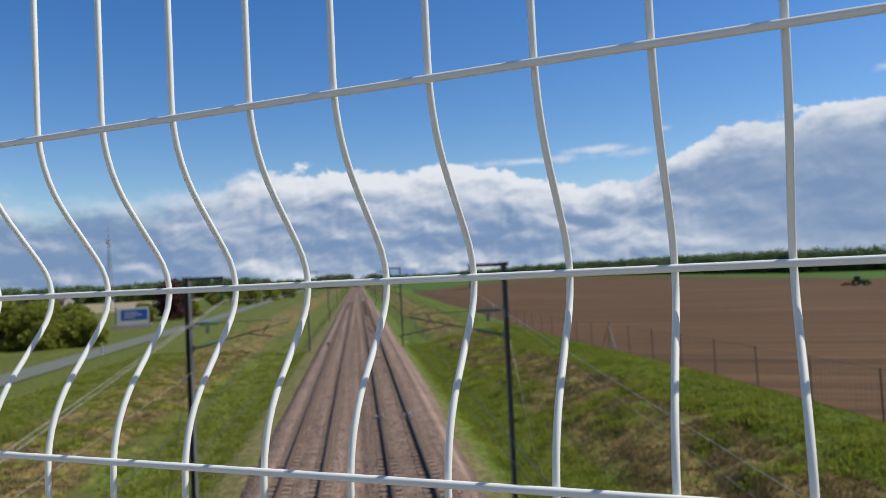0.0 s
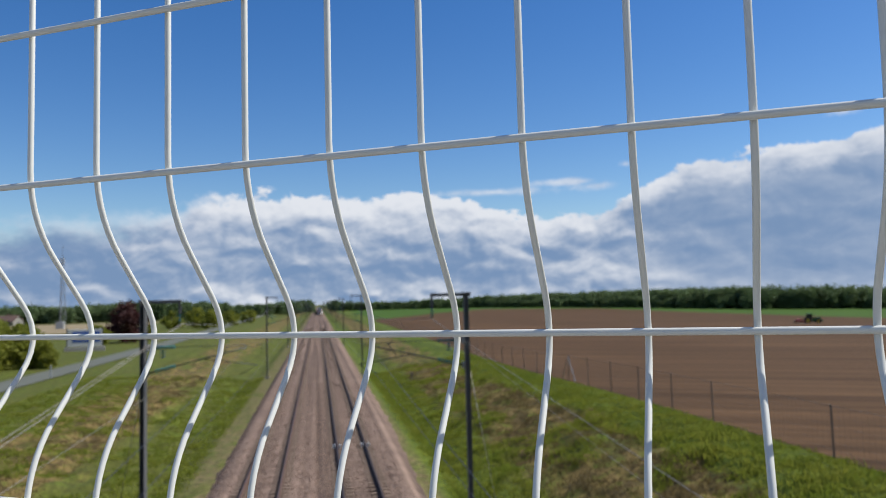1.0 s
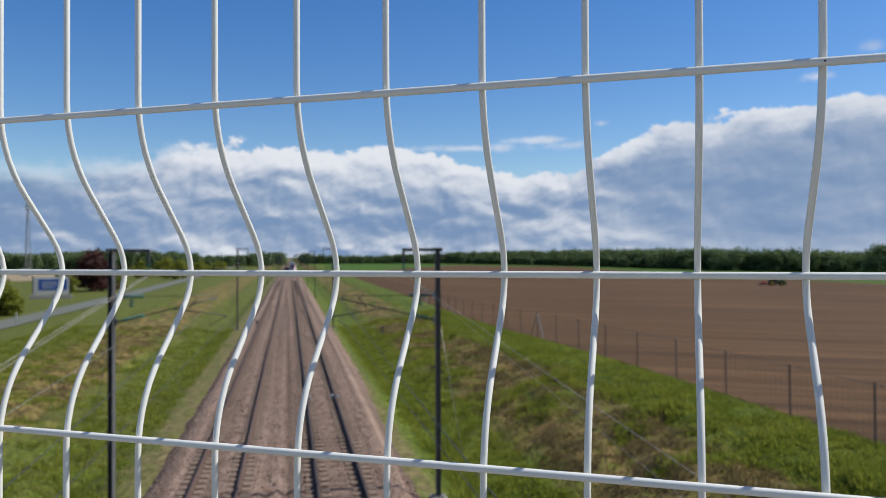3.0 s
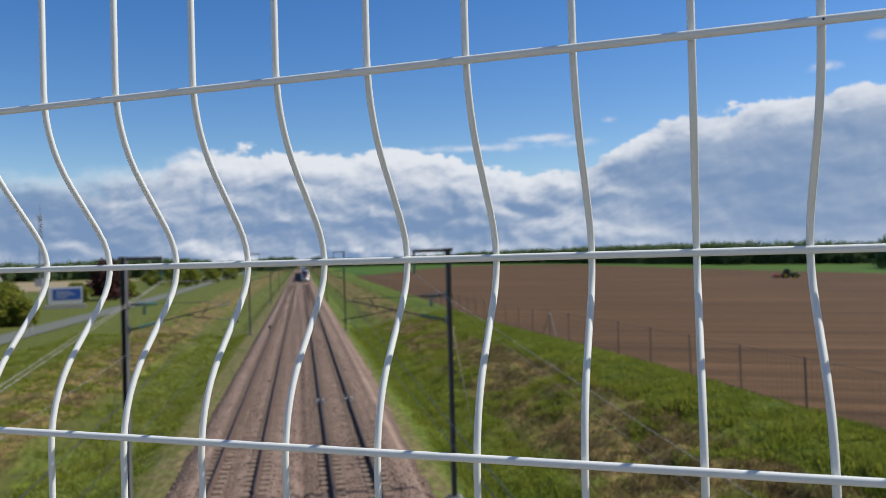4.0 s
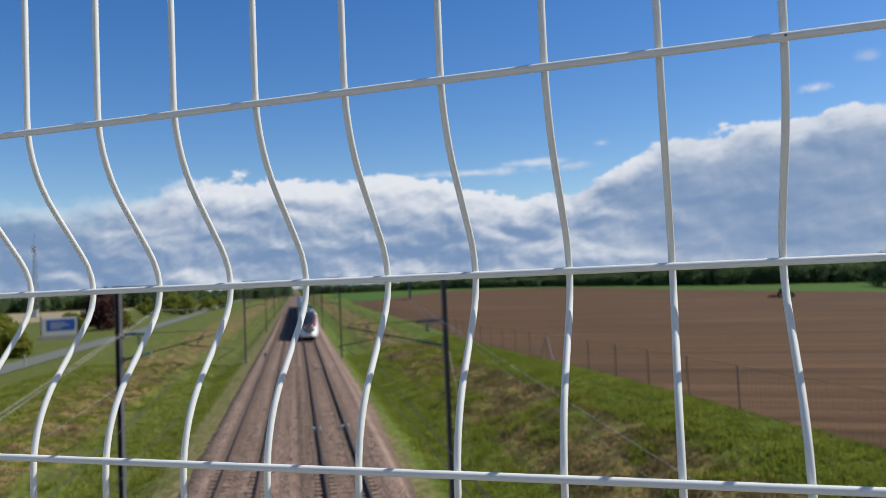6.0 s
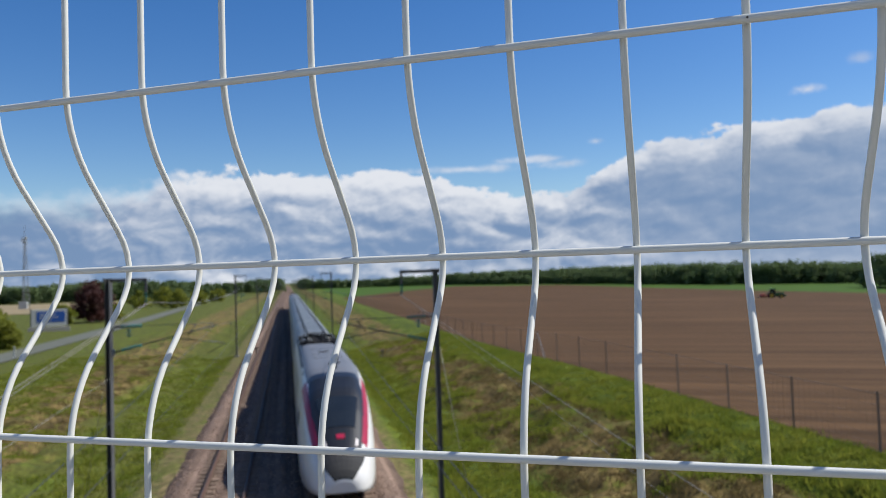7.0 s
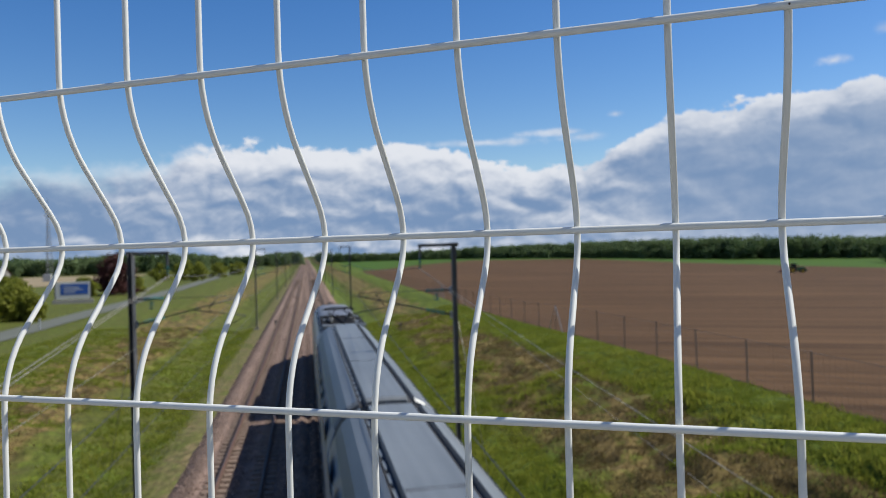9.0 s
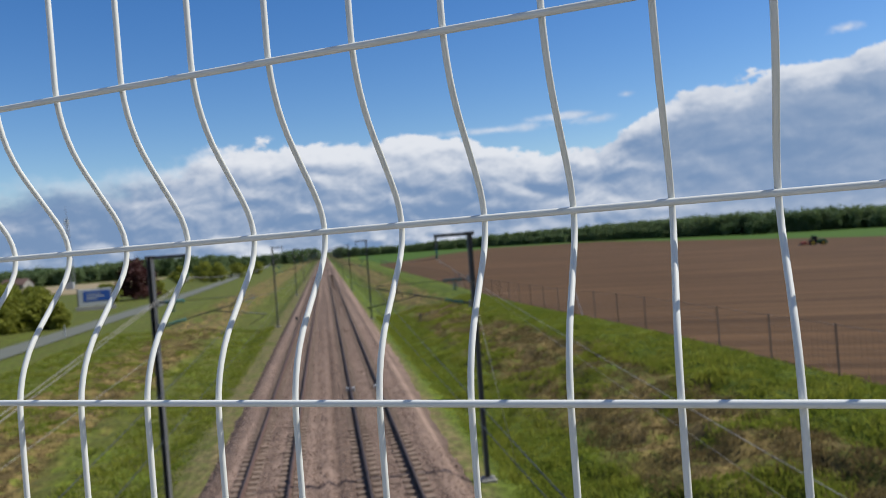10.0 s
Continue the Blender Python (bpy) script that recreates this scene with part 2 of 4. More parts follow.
def soil_material():
    """Harrowed brown earth with drill lines."""
    m = mat("harrowed_soil", (0.104, 0.059, 0.029), (0.070, 0.039, 0.019), rough=0.95, scale=0.035, fine=1.5, bump=0.06, bump_scale=2.0, spread=0.6)
    nt = m.node_tree
    N, L = nt.nodes, nt.links
    b = N["Principled BSDF"]
    b.inputs["Specular IOR Level"].default_value = 0.1
    tc = N.new("ShaderNodeTexCoord")
    mp = N.new("ShaderNodeMapping")
    mp.inputs["Rotation"].default_value = (0, 0, radians(22))
    L.new(tc.outputs["Object"], mp.inputs[0])
    mp2 = N.new("ShaderNodeMapping")
    mp2.inputs["Scale"].default_value = (0.012, 0.22, 1)
    L.new(mp.outputs[0], mp2.inputs[0])
    ns = N.new("ShaderNodeTexNoise")
    ns.inputs["Scale"].default_value, ns.inputs["Detail"].default_value = 1.0, 6.0
    L.new(mp2.outputs[0], ns.inputs["Vector"])
    mr = N.new("ShaderNodeMapRange")
    mr.inputs[1].default_value, mr.inputs[2].default_value, mr.inputs[3].default_value, mr.inputs[4].default_value = 0.34, 0.66, 0.88, 1.10
    L.new(ns.outputs["Fac"], mr.inputs[0])
    mp3 = N.new("ShaderNodeMapping")
    mp3.inputs["Scale"].default_value = (0.02, 0.85, 1)
    L.new(mp.outputs[0], mp3.inputs[0])
    fine = N.new("ShaderNodeTexNoise")
    fine.inputs["Scale"].default_value, fine.inputs["Detail"].default_value = 1.0, 3.0
    L.new(mp3.outputs[0], fine.inputs["Vector"])
    mf = N.new("ShaderNodeMapRange")
    mf.inputs[1].default_value, mf.inputs[2].default_value, mf.inputs[3].default_value, mf.inputs[4].default_value = 0.35, 0.65, 0.62, 1.22
    L.new(fine.outputs["Fac"], mf.inputs[0])
    both = N.new("ShaderNodeMath")
    both.operation = "MULTIPLY"
    L.new(mr.outputs[0], both.inputs[0])
    L.new(mf.outputs[0], both.inputs[1])
    old = b.inputs["Base Color"].links[0].from_socket
    mul = N.new("ShaderNodeVectorMath")
    mul.operation = "SCALE"
    L.new(old, mul.inputs[0])
    L.new(both.outputs[0], mul.inputs["Scale"])
    L.new(mul.outputs[0], b.inputs["Base Color"])
    return m


WHITE_WIRE = mat("white_coated_wire", (0.670, 0.670, 0.628), (0.605, 0.605, 0.567), rough=0.34, scale=25.0, fine=220.0, bump=0.0002, bump_scale=500.0)
CONCRETE = mat("concrete", (0.264, 0.258, 0.239), (0.201, 0.195, 0.183), rough=0.9, scale=1.5, fine=30.0, bump=0.004, bump_scale=40.0)
SLEEPER = mat("sleeper_concrete", (0.211, 0.158, 0.122), (0.154, 0.110, 0.083), rough=0.9, scale=4.0, fine=40.0, bump=0.004, objrand=0.3)
def streak(m, stretch, lo, hi):
    """Long stains drawn out along y, laid over a material's colour."""
    N, L = m.node_tree.nodes, m.node_tree.links
    b = N["Principled BSDF"]
    tc, mp, ns, mr, sc = (N.new(k) for k in ("ShaderNodeTexCoord", "ShaderNodeMapping", "ShaderNodeTexNoise", "ShaderNodeMapRange", "ShaderNodeVectorMath"))
    mp.inputs["Scale"].default_value = stretch
    L.new(tc.outputs["Object"], mp.inputs[0])
    L.new(mp.outputs[0], ns.inputs["Vector"])
    ns.inputs["Scale"].default_value, ns.inputs["Detail"].default_value = 1.0, 5.0
    L.new(ns.outputs["Fac"], mr.inputs[0])
    mr.inputs[1].default_value, mr.inputs[2].default_value, mr.inputs[3].default_value, mr.inputs[4].default_value = 0.32, 0.68, lo, hi
    sc.operation = "SCALE"
    L.new(b.inputs["Base Color"].links[0].from_socket, sc.inputs[0])
    L.new(mr.outputs[0], sc.inputs["Scale"])
    L.new(sc.outputs[0], b.inputs["Base Color"])
    return m


BALLAST = mat("ballast_stone", (0.208, 0.146, 0.112), (0.101, 0.070, 0.056), rough=0.95, scale=0.9, fine=14.0, bump=0.05, bump_scale=16.0, spread=1.0)
streak(BALLAST, (2.1, 0.012, 1.0), 0.52, 1.48)
STONE = mat("loose_ballast_stone", (0.347, 0.245, 0.194), (0.123, 0.084, 0.067), rough=0.92, scale=2.0, fine=20.0, island=0.8)
RAIL = mat("rusty_rail", (0.047, 0.025, 0.017), (0.030, 0.017, 0.012), rough=0.8, metal=0.0, scale=6.0, fine=60.0, bump=0.001)
RAIL_RUST = mat("red_rusted_rail", (0.118, 0.062, 0.044), (0.074, 0.042, 0.032), rough=0.85, scale=6.0, fine=60.0, bump=0.001)
RAIL_TOP = mat("rail_running_edge", (0.060, 0.040, 0.032), (0.040, 0.028, 0.024), rough=0.6, metal=0.1, scale=3.0, fine=50.0)
MAST = mat("weathered_mast_steel", (0.108, 0.108, 0.108), (0.076, 0.077, 0.078), rough=0.7, scale=3.0, fine=40.0, bump=0.001)
GALV = mat("galvanised_steel", (0.311, 0.318, 0.326), (0.222, 0.229, 0.237), rough=0.45, metal=0.7, scale=8.0, fine=60.0)
TUBE = mat("cantilever_tube_steel", (0.083, 0.089, 0.089), (0.054, 0.056, 0.059), rough=0.5, metal=0.6, scale=6.0, fine=50.0)
TEAL = mat("teal_glass_insulator", (0.055, 0.200, 0.183), (0.033, 0.134, 0.128), rough=0.2, scale=20.0, fine=80.0)
WIRE = mat("copper_wire", (0.059, 0.065, 0.071), (0.042, 0.045, 0.047), rough=0.5, metal=0.5, scale=5.0, fine=40.0)
ROPE = mat("aluminium_feeder_cable", (0.321, 0.300, 0.259), (0.233, 0.218, 0.186), rough=0.45, metal=0.3, scale=5.0, fine=90.0)
DECK = mat("deck_surface", (0.27, 0.26, 0.235), (0.21, 0.20, 0.185), rough=0.9, scale=0.6, fine=25.0, bump=0.004)
GRASS_GROUND = ground_material()
SOIL = soil_material()
STUBBLE = mat("pale_stubble", (0.264, 0.207, 0.132), (0.207, 0.170, 0.100), rough=0.95, scale=0.05, fine=1.0, bump=0.03, bump_scale=3.0)
CROP = mat("young_crop_green", (0.053, 0.105, 0.013), (0.039, 0.077, 0.010), rough=0.95, scale=0.05, fine=1.2, bump=0.02, bump_scale=4.0)
ROAD = mat("road_asphalt", (0.109, 0.115, 0.092), (0.084, 0.090, 0.070), rough=0.9, scale=0.2, fine=6.0, bump=0.004)
BLADE = mat("grass_blades", (0.128, 0.182, 0.020), (0.262, 0.262, 0.042), rough=0.8, scale=0.4, fine=3.0, island=0.4, leaf=0.5)
SCRUB = mat("dry_scrub_stems", (0.118, 0.087, 0.037), (0.214, 0.163, 0.070), rough=0.9, scale=0.6, fine=3.0, island=0.6, leaf=0.35)
for dull in (CROP, STUBBLE, BLADE, SCRUB, BALLAST, STONE, SLEEPER):      # earthy surfaces barely shine
    for node in dull.node_tree.nodes:
        if node.type == "BSDF_PRINCIPLED":
            node.inputs["Specular IOR Level"].default_value = 0.12
# leaf green made paler and bluer: distance haze is put into the colour
WOOD_LEAF = mat("woodland_leaves", (0.078, 0.131, 0.049), (0.145, 0.195, 0.078), rough=0.9, scale=0.03, fine=0.12, island=0.3, leaf=0.35)
SHRUB_LEAF = mat("shrub_leaves", (0.133, 0.163, 0.018), (0.266, 0.273, 0.037), rough=0.85, scale=0.3, fine=2.0, island=0.6, leaf=0.5)
RED_LEAF = mat("copper_tree_leaves", (0.040, 0.009, 0.010), (0.073, 0.022, 0.017), rough=0.8, scale=0.4, fine=2.0, island=0.6, leaf=0.3)
BARK = mat("bark", (0.074, 0.059, 0.044), (0.044, 0.037, 0.030), rough=0.95, scale=1.0, fine=12.0, bump=0.02)
POST = mat("field_fence_post_steel", (0.158, 0.124, 0.101), (0.112, 0.088, 0.071), rough=0.8, scale=4.0, fine=30.0)
TRAIN_ROOF = mat("train_roof_grey", (0.158, 0.170, 0.175), (0.112, 0.124, 0.131), rough=0.42, scale=0.35, fine=6.0, bump=0.001, bump_scale=8.0)
streak(TRAIN_ROOF, (5.0, 0.12, 1.0), 0.82, 1.12)
CAR_ROOF = mat("power_car_roof_grey", (0.156, 0.165, 0.186), (0.113, 0.120, 0.138), rough=0.5, scale=0.6, fine=5.0, bump=0.001, bump_scale=8.0)
TRAIN_SIDE = mat("train_side_silver", (0.327, 0.346, 0.365), (0.277, 0.296, 0.315), rough=0.35, scale=0.5, fine=8.0)
TRAIN_WHITE = mat("train_nose_white", (0.704, 0.704, 0.704), (0.598, 0.590, 0.581), rough=0.3, scale=1.2, fine=10.0)
TRAIN_DARK = mat("train_dark_mask", (0.020, 0.021, 0.023), (0.014, 0.015, 0.017), rough=0.3, scale=1.2, fine=14.0)
TRAIN_RED = mat("train_crimson_stripe", (0.370, 0.015, 0.052), (0.296, 0.011, 0.037), rough=0.35, scale=2.0, fine=20.0)
RUBBER = mat("black_rubber", (0.016, 0.016, 0.018), (0.03, 0.03, 0.032), rough=0.8, scale=4.0, fine=40.0)
SOOT = mat("roof_soot", (0.006, 0.006, 0.007), (0.022, 0.021, 0.021), rough=0.95, scale=1.6, fine=12.0)
SOOT.node_tree.nodes["Principled BSDF"].inputs["Specular IOR Level"].default_value = 0.1
GLASS_DARK = mat("tinted_glass", (0.012, 0.016, 0.022), (0.02, 0.025, 0.03), rough=0.08, scale=1.0, fine=8.0)
LAMP_GLASS = mat("headlight_glass", (0.75, 0.70, 0.68), (0.6, 0.55, 0.53), rough=0.15, scale=6.0, fine=30.0)
SIGN_BLUE = mat("sign_blue", (0.015, 0.074, 0.311), (0.011, 0.056, 0.252), rough=0.4, scale=0.8, fine=6.0)
SIGN_WHITE = mat("sign_white", (0.426, 0.438, 0.444), (0.355, 0.367, 0.373), rough=0.5, scale=0.8, fine=6.0)
PLASTER = mat("house_plaster", (0.264, 0.248, 0.224), (0.208, 0.196, 0.176), rough=0.9, scale=0.3, fine=3.0)
TILES = mat("roof_tiles", (0.130, 0.077, 0.059), (0.089, 0.056, 0.047), rough=0.9, scale=0.5, fine=4.0)
TRACTOR_GREEN = mat("tractor_green", (0.030, 0.118, 0.022), (0.022, 0.081, 0.018), rough=0.4, scale=2.0, fine=12.0)
TRACTOR_YELLOW = mat("tractor_yellow", (0.481, 0.355, 0.022), (0.370, 0.266, 0.015), rough=0.45, scale=2.0, fine=12.0)
HARROW_RED = mat("harrow_red", (0.311, 0.037, 0.022), (0.222, 0.030, 0.018), rough=0.6, scale=2.0, fine=12.0)


# ---- mesh helpers ----
def part(name, bm, material, parent=None, label="", smooth=False):
    me = bpy.data.meshes.new(name)
    bm.to_mesh(me)
    bm.free()
    for m in (material if isinstance(material, (list, tuple)) else [material]):
        me.materials.append(m)
    if smooth:
        me.polygons.foreach_set("use_smooth", [True] * len(me.polygons))
    ob = new(name, me)
    ob.parent = parent
    if label:
        ob["label"] = label
    return ob


def piece(name, me, parent, x=0.0, y=0.0, z=0.0, rz=0.0):
    ob = new(name, me)
    ob.parent = parent
    ob.location, ob.rotation_euler = (x, y, z), (0, 0, rz)
    return ob


def empty(name, x=0.0, y=0.0, z=0.0, rz=0.0):
    ob = new(name)
    ob.location, ob.rotation_euler = (x, y, z), (0, 0, radians(rz))
    return ob


def raw(name, verts, faces, material, parent=None, smooth=False):
    me = bpy.data.meshes.new(name)
    me.from_pydata(verts, [], faces)
    me.materials.append(material)
    if smooth:
        me.polygons.foreach_set("use_smooth", [True] * len(me.polygons))
    ob = new(name, me)
    ob.parent = parent
    return ob


def box(bm, x0, x1, y0, y1, z0, z1, bevel=0.0, m=None):
    g = bmesh.ops.create_cube(bm, size=1.0)
    for v in g["verts"]:
        v.co = Vector(((x0 + x1) / 2 + v.co.x * (x1 - x0), (y0 + y1) / 2 + v.co.y * (y1 - y0), (z0 + z1) / 2 + v.co.z * (z1 - z0)))
    if m is not None:
        bmesh.ops.transform(bm, matrix=m, verts=g["verts"])
    if bevel:
        es = list({e for v in g["verts"] for e in v.link_edges})
        bmesh.ops.bevel(bm, geom=es, offset=bevel, segments=2, affect="EDGES", profile=0.5)
    return bm


def rod(bm, pts, radius, sides=8, caps=True, taper=None):
    """A round bar through the points."""
    pts = [Vector(p) for p in pts]
    rings = []
    side = None
    for i, p in enumerate(pts):
        d = (pts[min(i + 1, len(pts) - 1)] - pts[max(i - 1, 0)]).normalized()
        if side is None:
            side = d.orthogonal().normalized()
        side = (side - d * side.dot(d)).normalized()
        up = d.cross(side)
        r = radius if taper is None else radius + (taper - radius) * i / (len(pts) - 1)
        rings.append([bm.verts.new(p + (side * math.cos(a) + up * math.sin(a)) * r) for a in (2 * math.pi * k / sides for k in range(sides))])
    for a, b in zip(rings, rings[1:]):
        for k in range(sides):
            bm.faces.new((a[k], a[(k + 1) % sides], b[(k + 1) % sides], b[k]))
    if caps:
        bm.faces.new(rings[0][::-1])
        bm.faces.new(rings[-1])
    return bm


def prism(bm, outline, y0, y1):
    """An outline in x, z drawn out along y."""
    a = [bm.verts.new((x, y0, z)) for x, z in outline]
    b = [bm.verts.new((x, y1, z)) for x, z in outline]
    n = len(a)
    for i in range(n):
        bm.faces.new((a[i], a[(i + 1) % n], b[(i + 1) % n], b[i]))
    bm.faces.new(a[::-1])
    bm.faces.new(b)
    bmesh.ops.recalc_face_normals(bm, faces=bm.faces[:])
    return bm


# ---- the ground ----
PROFILE = [(-3000, 2.0), (-60, 0.5), (-36, 0.05), (-26, 0.0), (-24.5, -0.15), (-14, -0.55), (-9.5, -1.0), (-7.6, -1.35), (-6.6, -0.95), (-5.1, -0.75),
           (4.6, -0.75), (5.8, -0.85), (6.6, -1.2), (7.4, -1.0), (15.8, 1.25), (17.4, 1.5), (3000, 1.5)]
PX, PZ = [p[0] for p in PROFILE], [p[1] for p in PROFILE]


def field_fall(x, y):
    """The field drops away from the line, less so far along it."""
    u = min(1.0, max(0.0, (y - 250.0) / 300.0))
    fall = 0.0272 * max(0.0, min(x, 143.0) - 18.0) * (1.0 - 0.75 * u * u * (3.0 - 2.0 * u))
    v = min(1.0, max(0.0, (y - 35.0) / 45.0))        # the bank is lower farther along
    return fall + 0.6 * v * v * (3.0 - 2.0 * v) * min(1.0, max(0.0, (x - 7.0) / 8.0)) * max(0.0, 1.0 - max(0.0, x - 18.0) / 80.0)


def ground_z(x, y):
    z = float(np.interp(x, PX, PZ)) - field_fall(x, y)
    side = min(1.0, max(0.0, (abs(x - 0.2) - 6.2) / 2.0)) * min(1.0, max(0.0, (17.2 - x) / 2.0)) * min(1.0, max(0.0, (x + 24.0) / 3.0))
    if side > 0:
        z += side * (0.26 * noise.noise((x * 0.35, y * 0.22, 0.0)) + 0.34 * noise.noise((x * 0.9, y * 0.8, 5.0)) - 0.16 * abs(noise.noise((x * 1.1 + y * 0.3, y * 0.5, 15.0))) + 0.12 * noise.noise((x * 2.3, y * 2.3, 9.0)))
    return z


def make_ground():
    xs = sorted(set([-3000, -1500, -800, -400, -200, -120, -80, -60, -45, -36, -33] + list(np.arange(-30, -5, 0.42)) + [-5, -2.5, 0, 2.5, 4.6] +
                    list(np.arange(5, 19, 0.36)) + [20, 24, 30, 45, 80, 110, 143, 180, 240, 300, 600, 1200, 3000]))
    ys = [-3000, -1000, -300, -100, -40, -20, -5, 5] + list(np.arange(12, 80, 0.5)) + list(np.arange(80, 160, 1.5)) + list(np.arange(160, 250, 8)) + list(np.arange(250, 551, 25)) + [600, 800, 1200, 2000, 4500]
    verts = [(float(x), float(y), ground_z(float(x), float(y))) for y in ys for x in xs]
    n = len(xs)
    faces = [(j * n + i, j * n + i + 1, (j + 1) * n + i + 1, (j + 1) * n + i) for j in range(len(ys) - 1) for i in range(n - 1)]
    ob = raw("ground", verts, faces, GRASS_GROUND, smooth=True)
    tagged(ob, "rough green grass banks with bare brown earth patches", "ground", kind="structure")


def sheet(name, outline, z, material, label, category, step=None):
    bm = bmesh.new()
    bm.faces.new([bm.verts.new((x, y, z)) for x, y in outline])
    ob = part(name, bm, material)
    return tagged(ob, label, category, kind="structure")


make_ground()


def sloping_field(name, near, far, rows, lift, material, label):
    """A field laid on the falling land between two edges, each a line of (x, y)."""
    verts, faces, cols = [], [], 24
    for r in rows:
        x0, x1 = (float(np.interp(r, [p[1] for p in e], [p[0] for p in e])) for e in (near, far))
        for i in range(cols + 1):
            x = x0 + (x1 - x0) * (i / cols) ** 1.4
            verts.append((x, float(r), ground_z(max(x, 17.5), r) + lift * (1.0 + 7.0 * min(1.0, max(0.0, (x - 21.0) / 60.0)))))
    n = cols + 1
    for q in range(len(rows) - 1):
        faces += [(q * n + i, q * n + i + 1, (q + 1) * n + i + 1, (q + 1) * n + i) for i in range(cols)]
    ob = raw(name, verts, faces, material, smooth=True)
    return tagged(ob, label, "field", kind="structure")


FIELD_NEAR = [(17.6, -60), (17.9, 0), (18.3, 25), (18.5, 60), (19.0, 126), (20.0, 285), (60.0, 400), (112.0, 500)]
FIELD_FAR = [(175.0, -60), (181.0, 200), (184.0, 290), (172.0, 450), (113.0, 500)]
ROWS = [-60, -20] + list(range(0, 250, 10)) + list(range(250, 501, 10))
sloping_field("ploughed_field", FIELD_NEAR, FIELD_FAR, ROWS, 0.03, SOIL, "bare brown harrowed field with drill lines")
sheet("stubble_field", [(-62, 235), (-300, 235), (-300, 400), (-75, 385)], 0.62, STUBBLE, "pale tan stubble field before the far woods", "field")
sloping_field("crop_field", [(19.0, -60), (19.5, 25), (20.0, 60), (22.0, 285), (26.0, 700)], [(420.0, -60), (420.0, 250), (420.0, 700)], ROWS + list(range(520, 701, 20)), 0.012, CROP,
              "strip of young green crop beyond the ploughed field")


def make_road():
    bm = bmesh.new()
    rows = []
    for y in (-60, 20, 60, 90, 120, 160, 200, 250, 320, 420, 560):
        c = -31.0 - max(0, y - 170) * 0.022
        rows.append([bm.verts.new((c + dx, y, 0.11 + (0.04 if abs(dx) < 1 else 0.0))) for dx in (-2.1, 0, 2.1)])
    for a, b in zip(rows, rows[1:]):
        for i in range(2):
            bm.faces.new((a[i], a[i + 1], b[i + 1], b[i]))
    ob = part("road", bm, ROAD)
    tagged(ob, "narrow grey asphalt lane beside the railway", "road", kind="structure")


make_road()


# ---- the railway ----
def make_ballast():
    out = [(-5.0, -0.80), (-4.25, -0.24), (-0.98, -0.22), (-0.72, -0.33), (-0.42, -0.12), (-0.14, -0.33), (0.12, -0.14), (0.30, -0.24), (3.55, -0.24), (4.40, -0.80)]
    ys = list(np.arange(-40, 14, 3.0)) + list(np.arange(14, 70, 0.35)) + list(np.arange(70, 160, 2.0)) + [200, 300, 450, 700, 1000, 1400]
    xs = []
    for (x0, z0), (x1, z1) in zip(out, out[1:]):
        k = max(1, int(round((x1 - x0) / 0.3)))
        xs += [(x0 + (x1 - x0) * i / k, z0 + (z1 - z0) * i / k) for i in range(k)]
    xs.append(out[-1])
    verts = []
    for y in ys:
        for x, z in xs:
            d = 0.05 * noise.noise((x * 2.1, y * 2.1, 3.0)) + 0.03 * noise.noise((x * 6.0, y * 6.0, 7.0))
            edge = 0.22 * noise.noise((y * 0.5, 4.0 if x < 0 else 8.0, 1.0)) if x in (-5.0, 4.40) else 0.0
            edge += 0.45 * min(1.0, max(0.0, (y - 27.0) / 25.0)) * min(1.0, max(0.0, (x - 2.7) / 1.0))
            verts.append((x + edge, float(y), z + d))
    n = len(xs)
    faces = [(j * n + i, j * n + i + 1, (j + 1) * n + i + 1, (j + 1) * n + i) for j in range(len(ys) - 1) for i in range(n - 1)]
    ob = raw("ballast_bed", verts, faces, BALLAST, smooth=True)
    tagged(ob, "pinkish grey crushed stone ballast under two tracks", "ballast", kind="structure")
    # loose stones
    rng = np.random.default_rng(5)
    base = np.array([(1, 0, -.3), (-.5, .85, -.3), (-.5, -.85, -.3), (0, 0, .8), (.45, .5, .35)])
    tri = [(0, 1, 4), (1, 3, 4), (3, 0, 4), (1, 2, 3), (2, 0, 3)]
    vs, fs = [], []
    ox, oz = [p[0] for p in out], [p[1] for p in out]
    for i in range(26000):
        y = 15 + 60 * rng.random() ** 1.7
        x = rng.uniform(-4.9, 4.6)
        if min(abs(abs(x - c) - 0.7535) for c in TRACKS) < 0.14:
            continue
        z = np.interp(x, ox, oz)
        s = rng.uniform(0.022, 0.05)
        a = rng.uniform(0, 6.28)
        q = base * rng.uniform(0.7, 1.3, (5, 3)) * s
        c, sn = math.cos(a), math.sin(a)
        k = len(vs)
        for p in q:
            vs.append((x + p[0] * c - p[1] * sn, y + p[0] * sn + p[1] * c, z + 0.02 + p[2]))
        fs += [tuple(k + j for j in t) for t in tri]
    st = raw("ballast_stones", vs, fs, STONE)
    tagged(st, "loose crushed pinkish grey track stones", "stones", kind="stuff")


make_ballast()


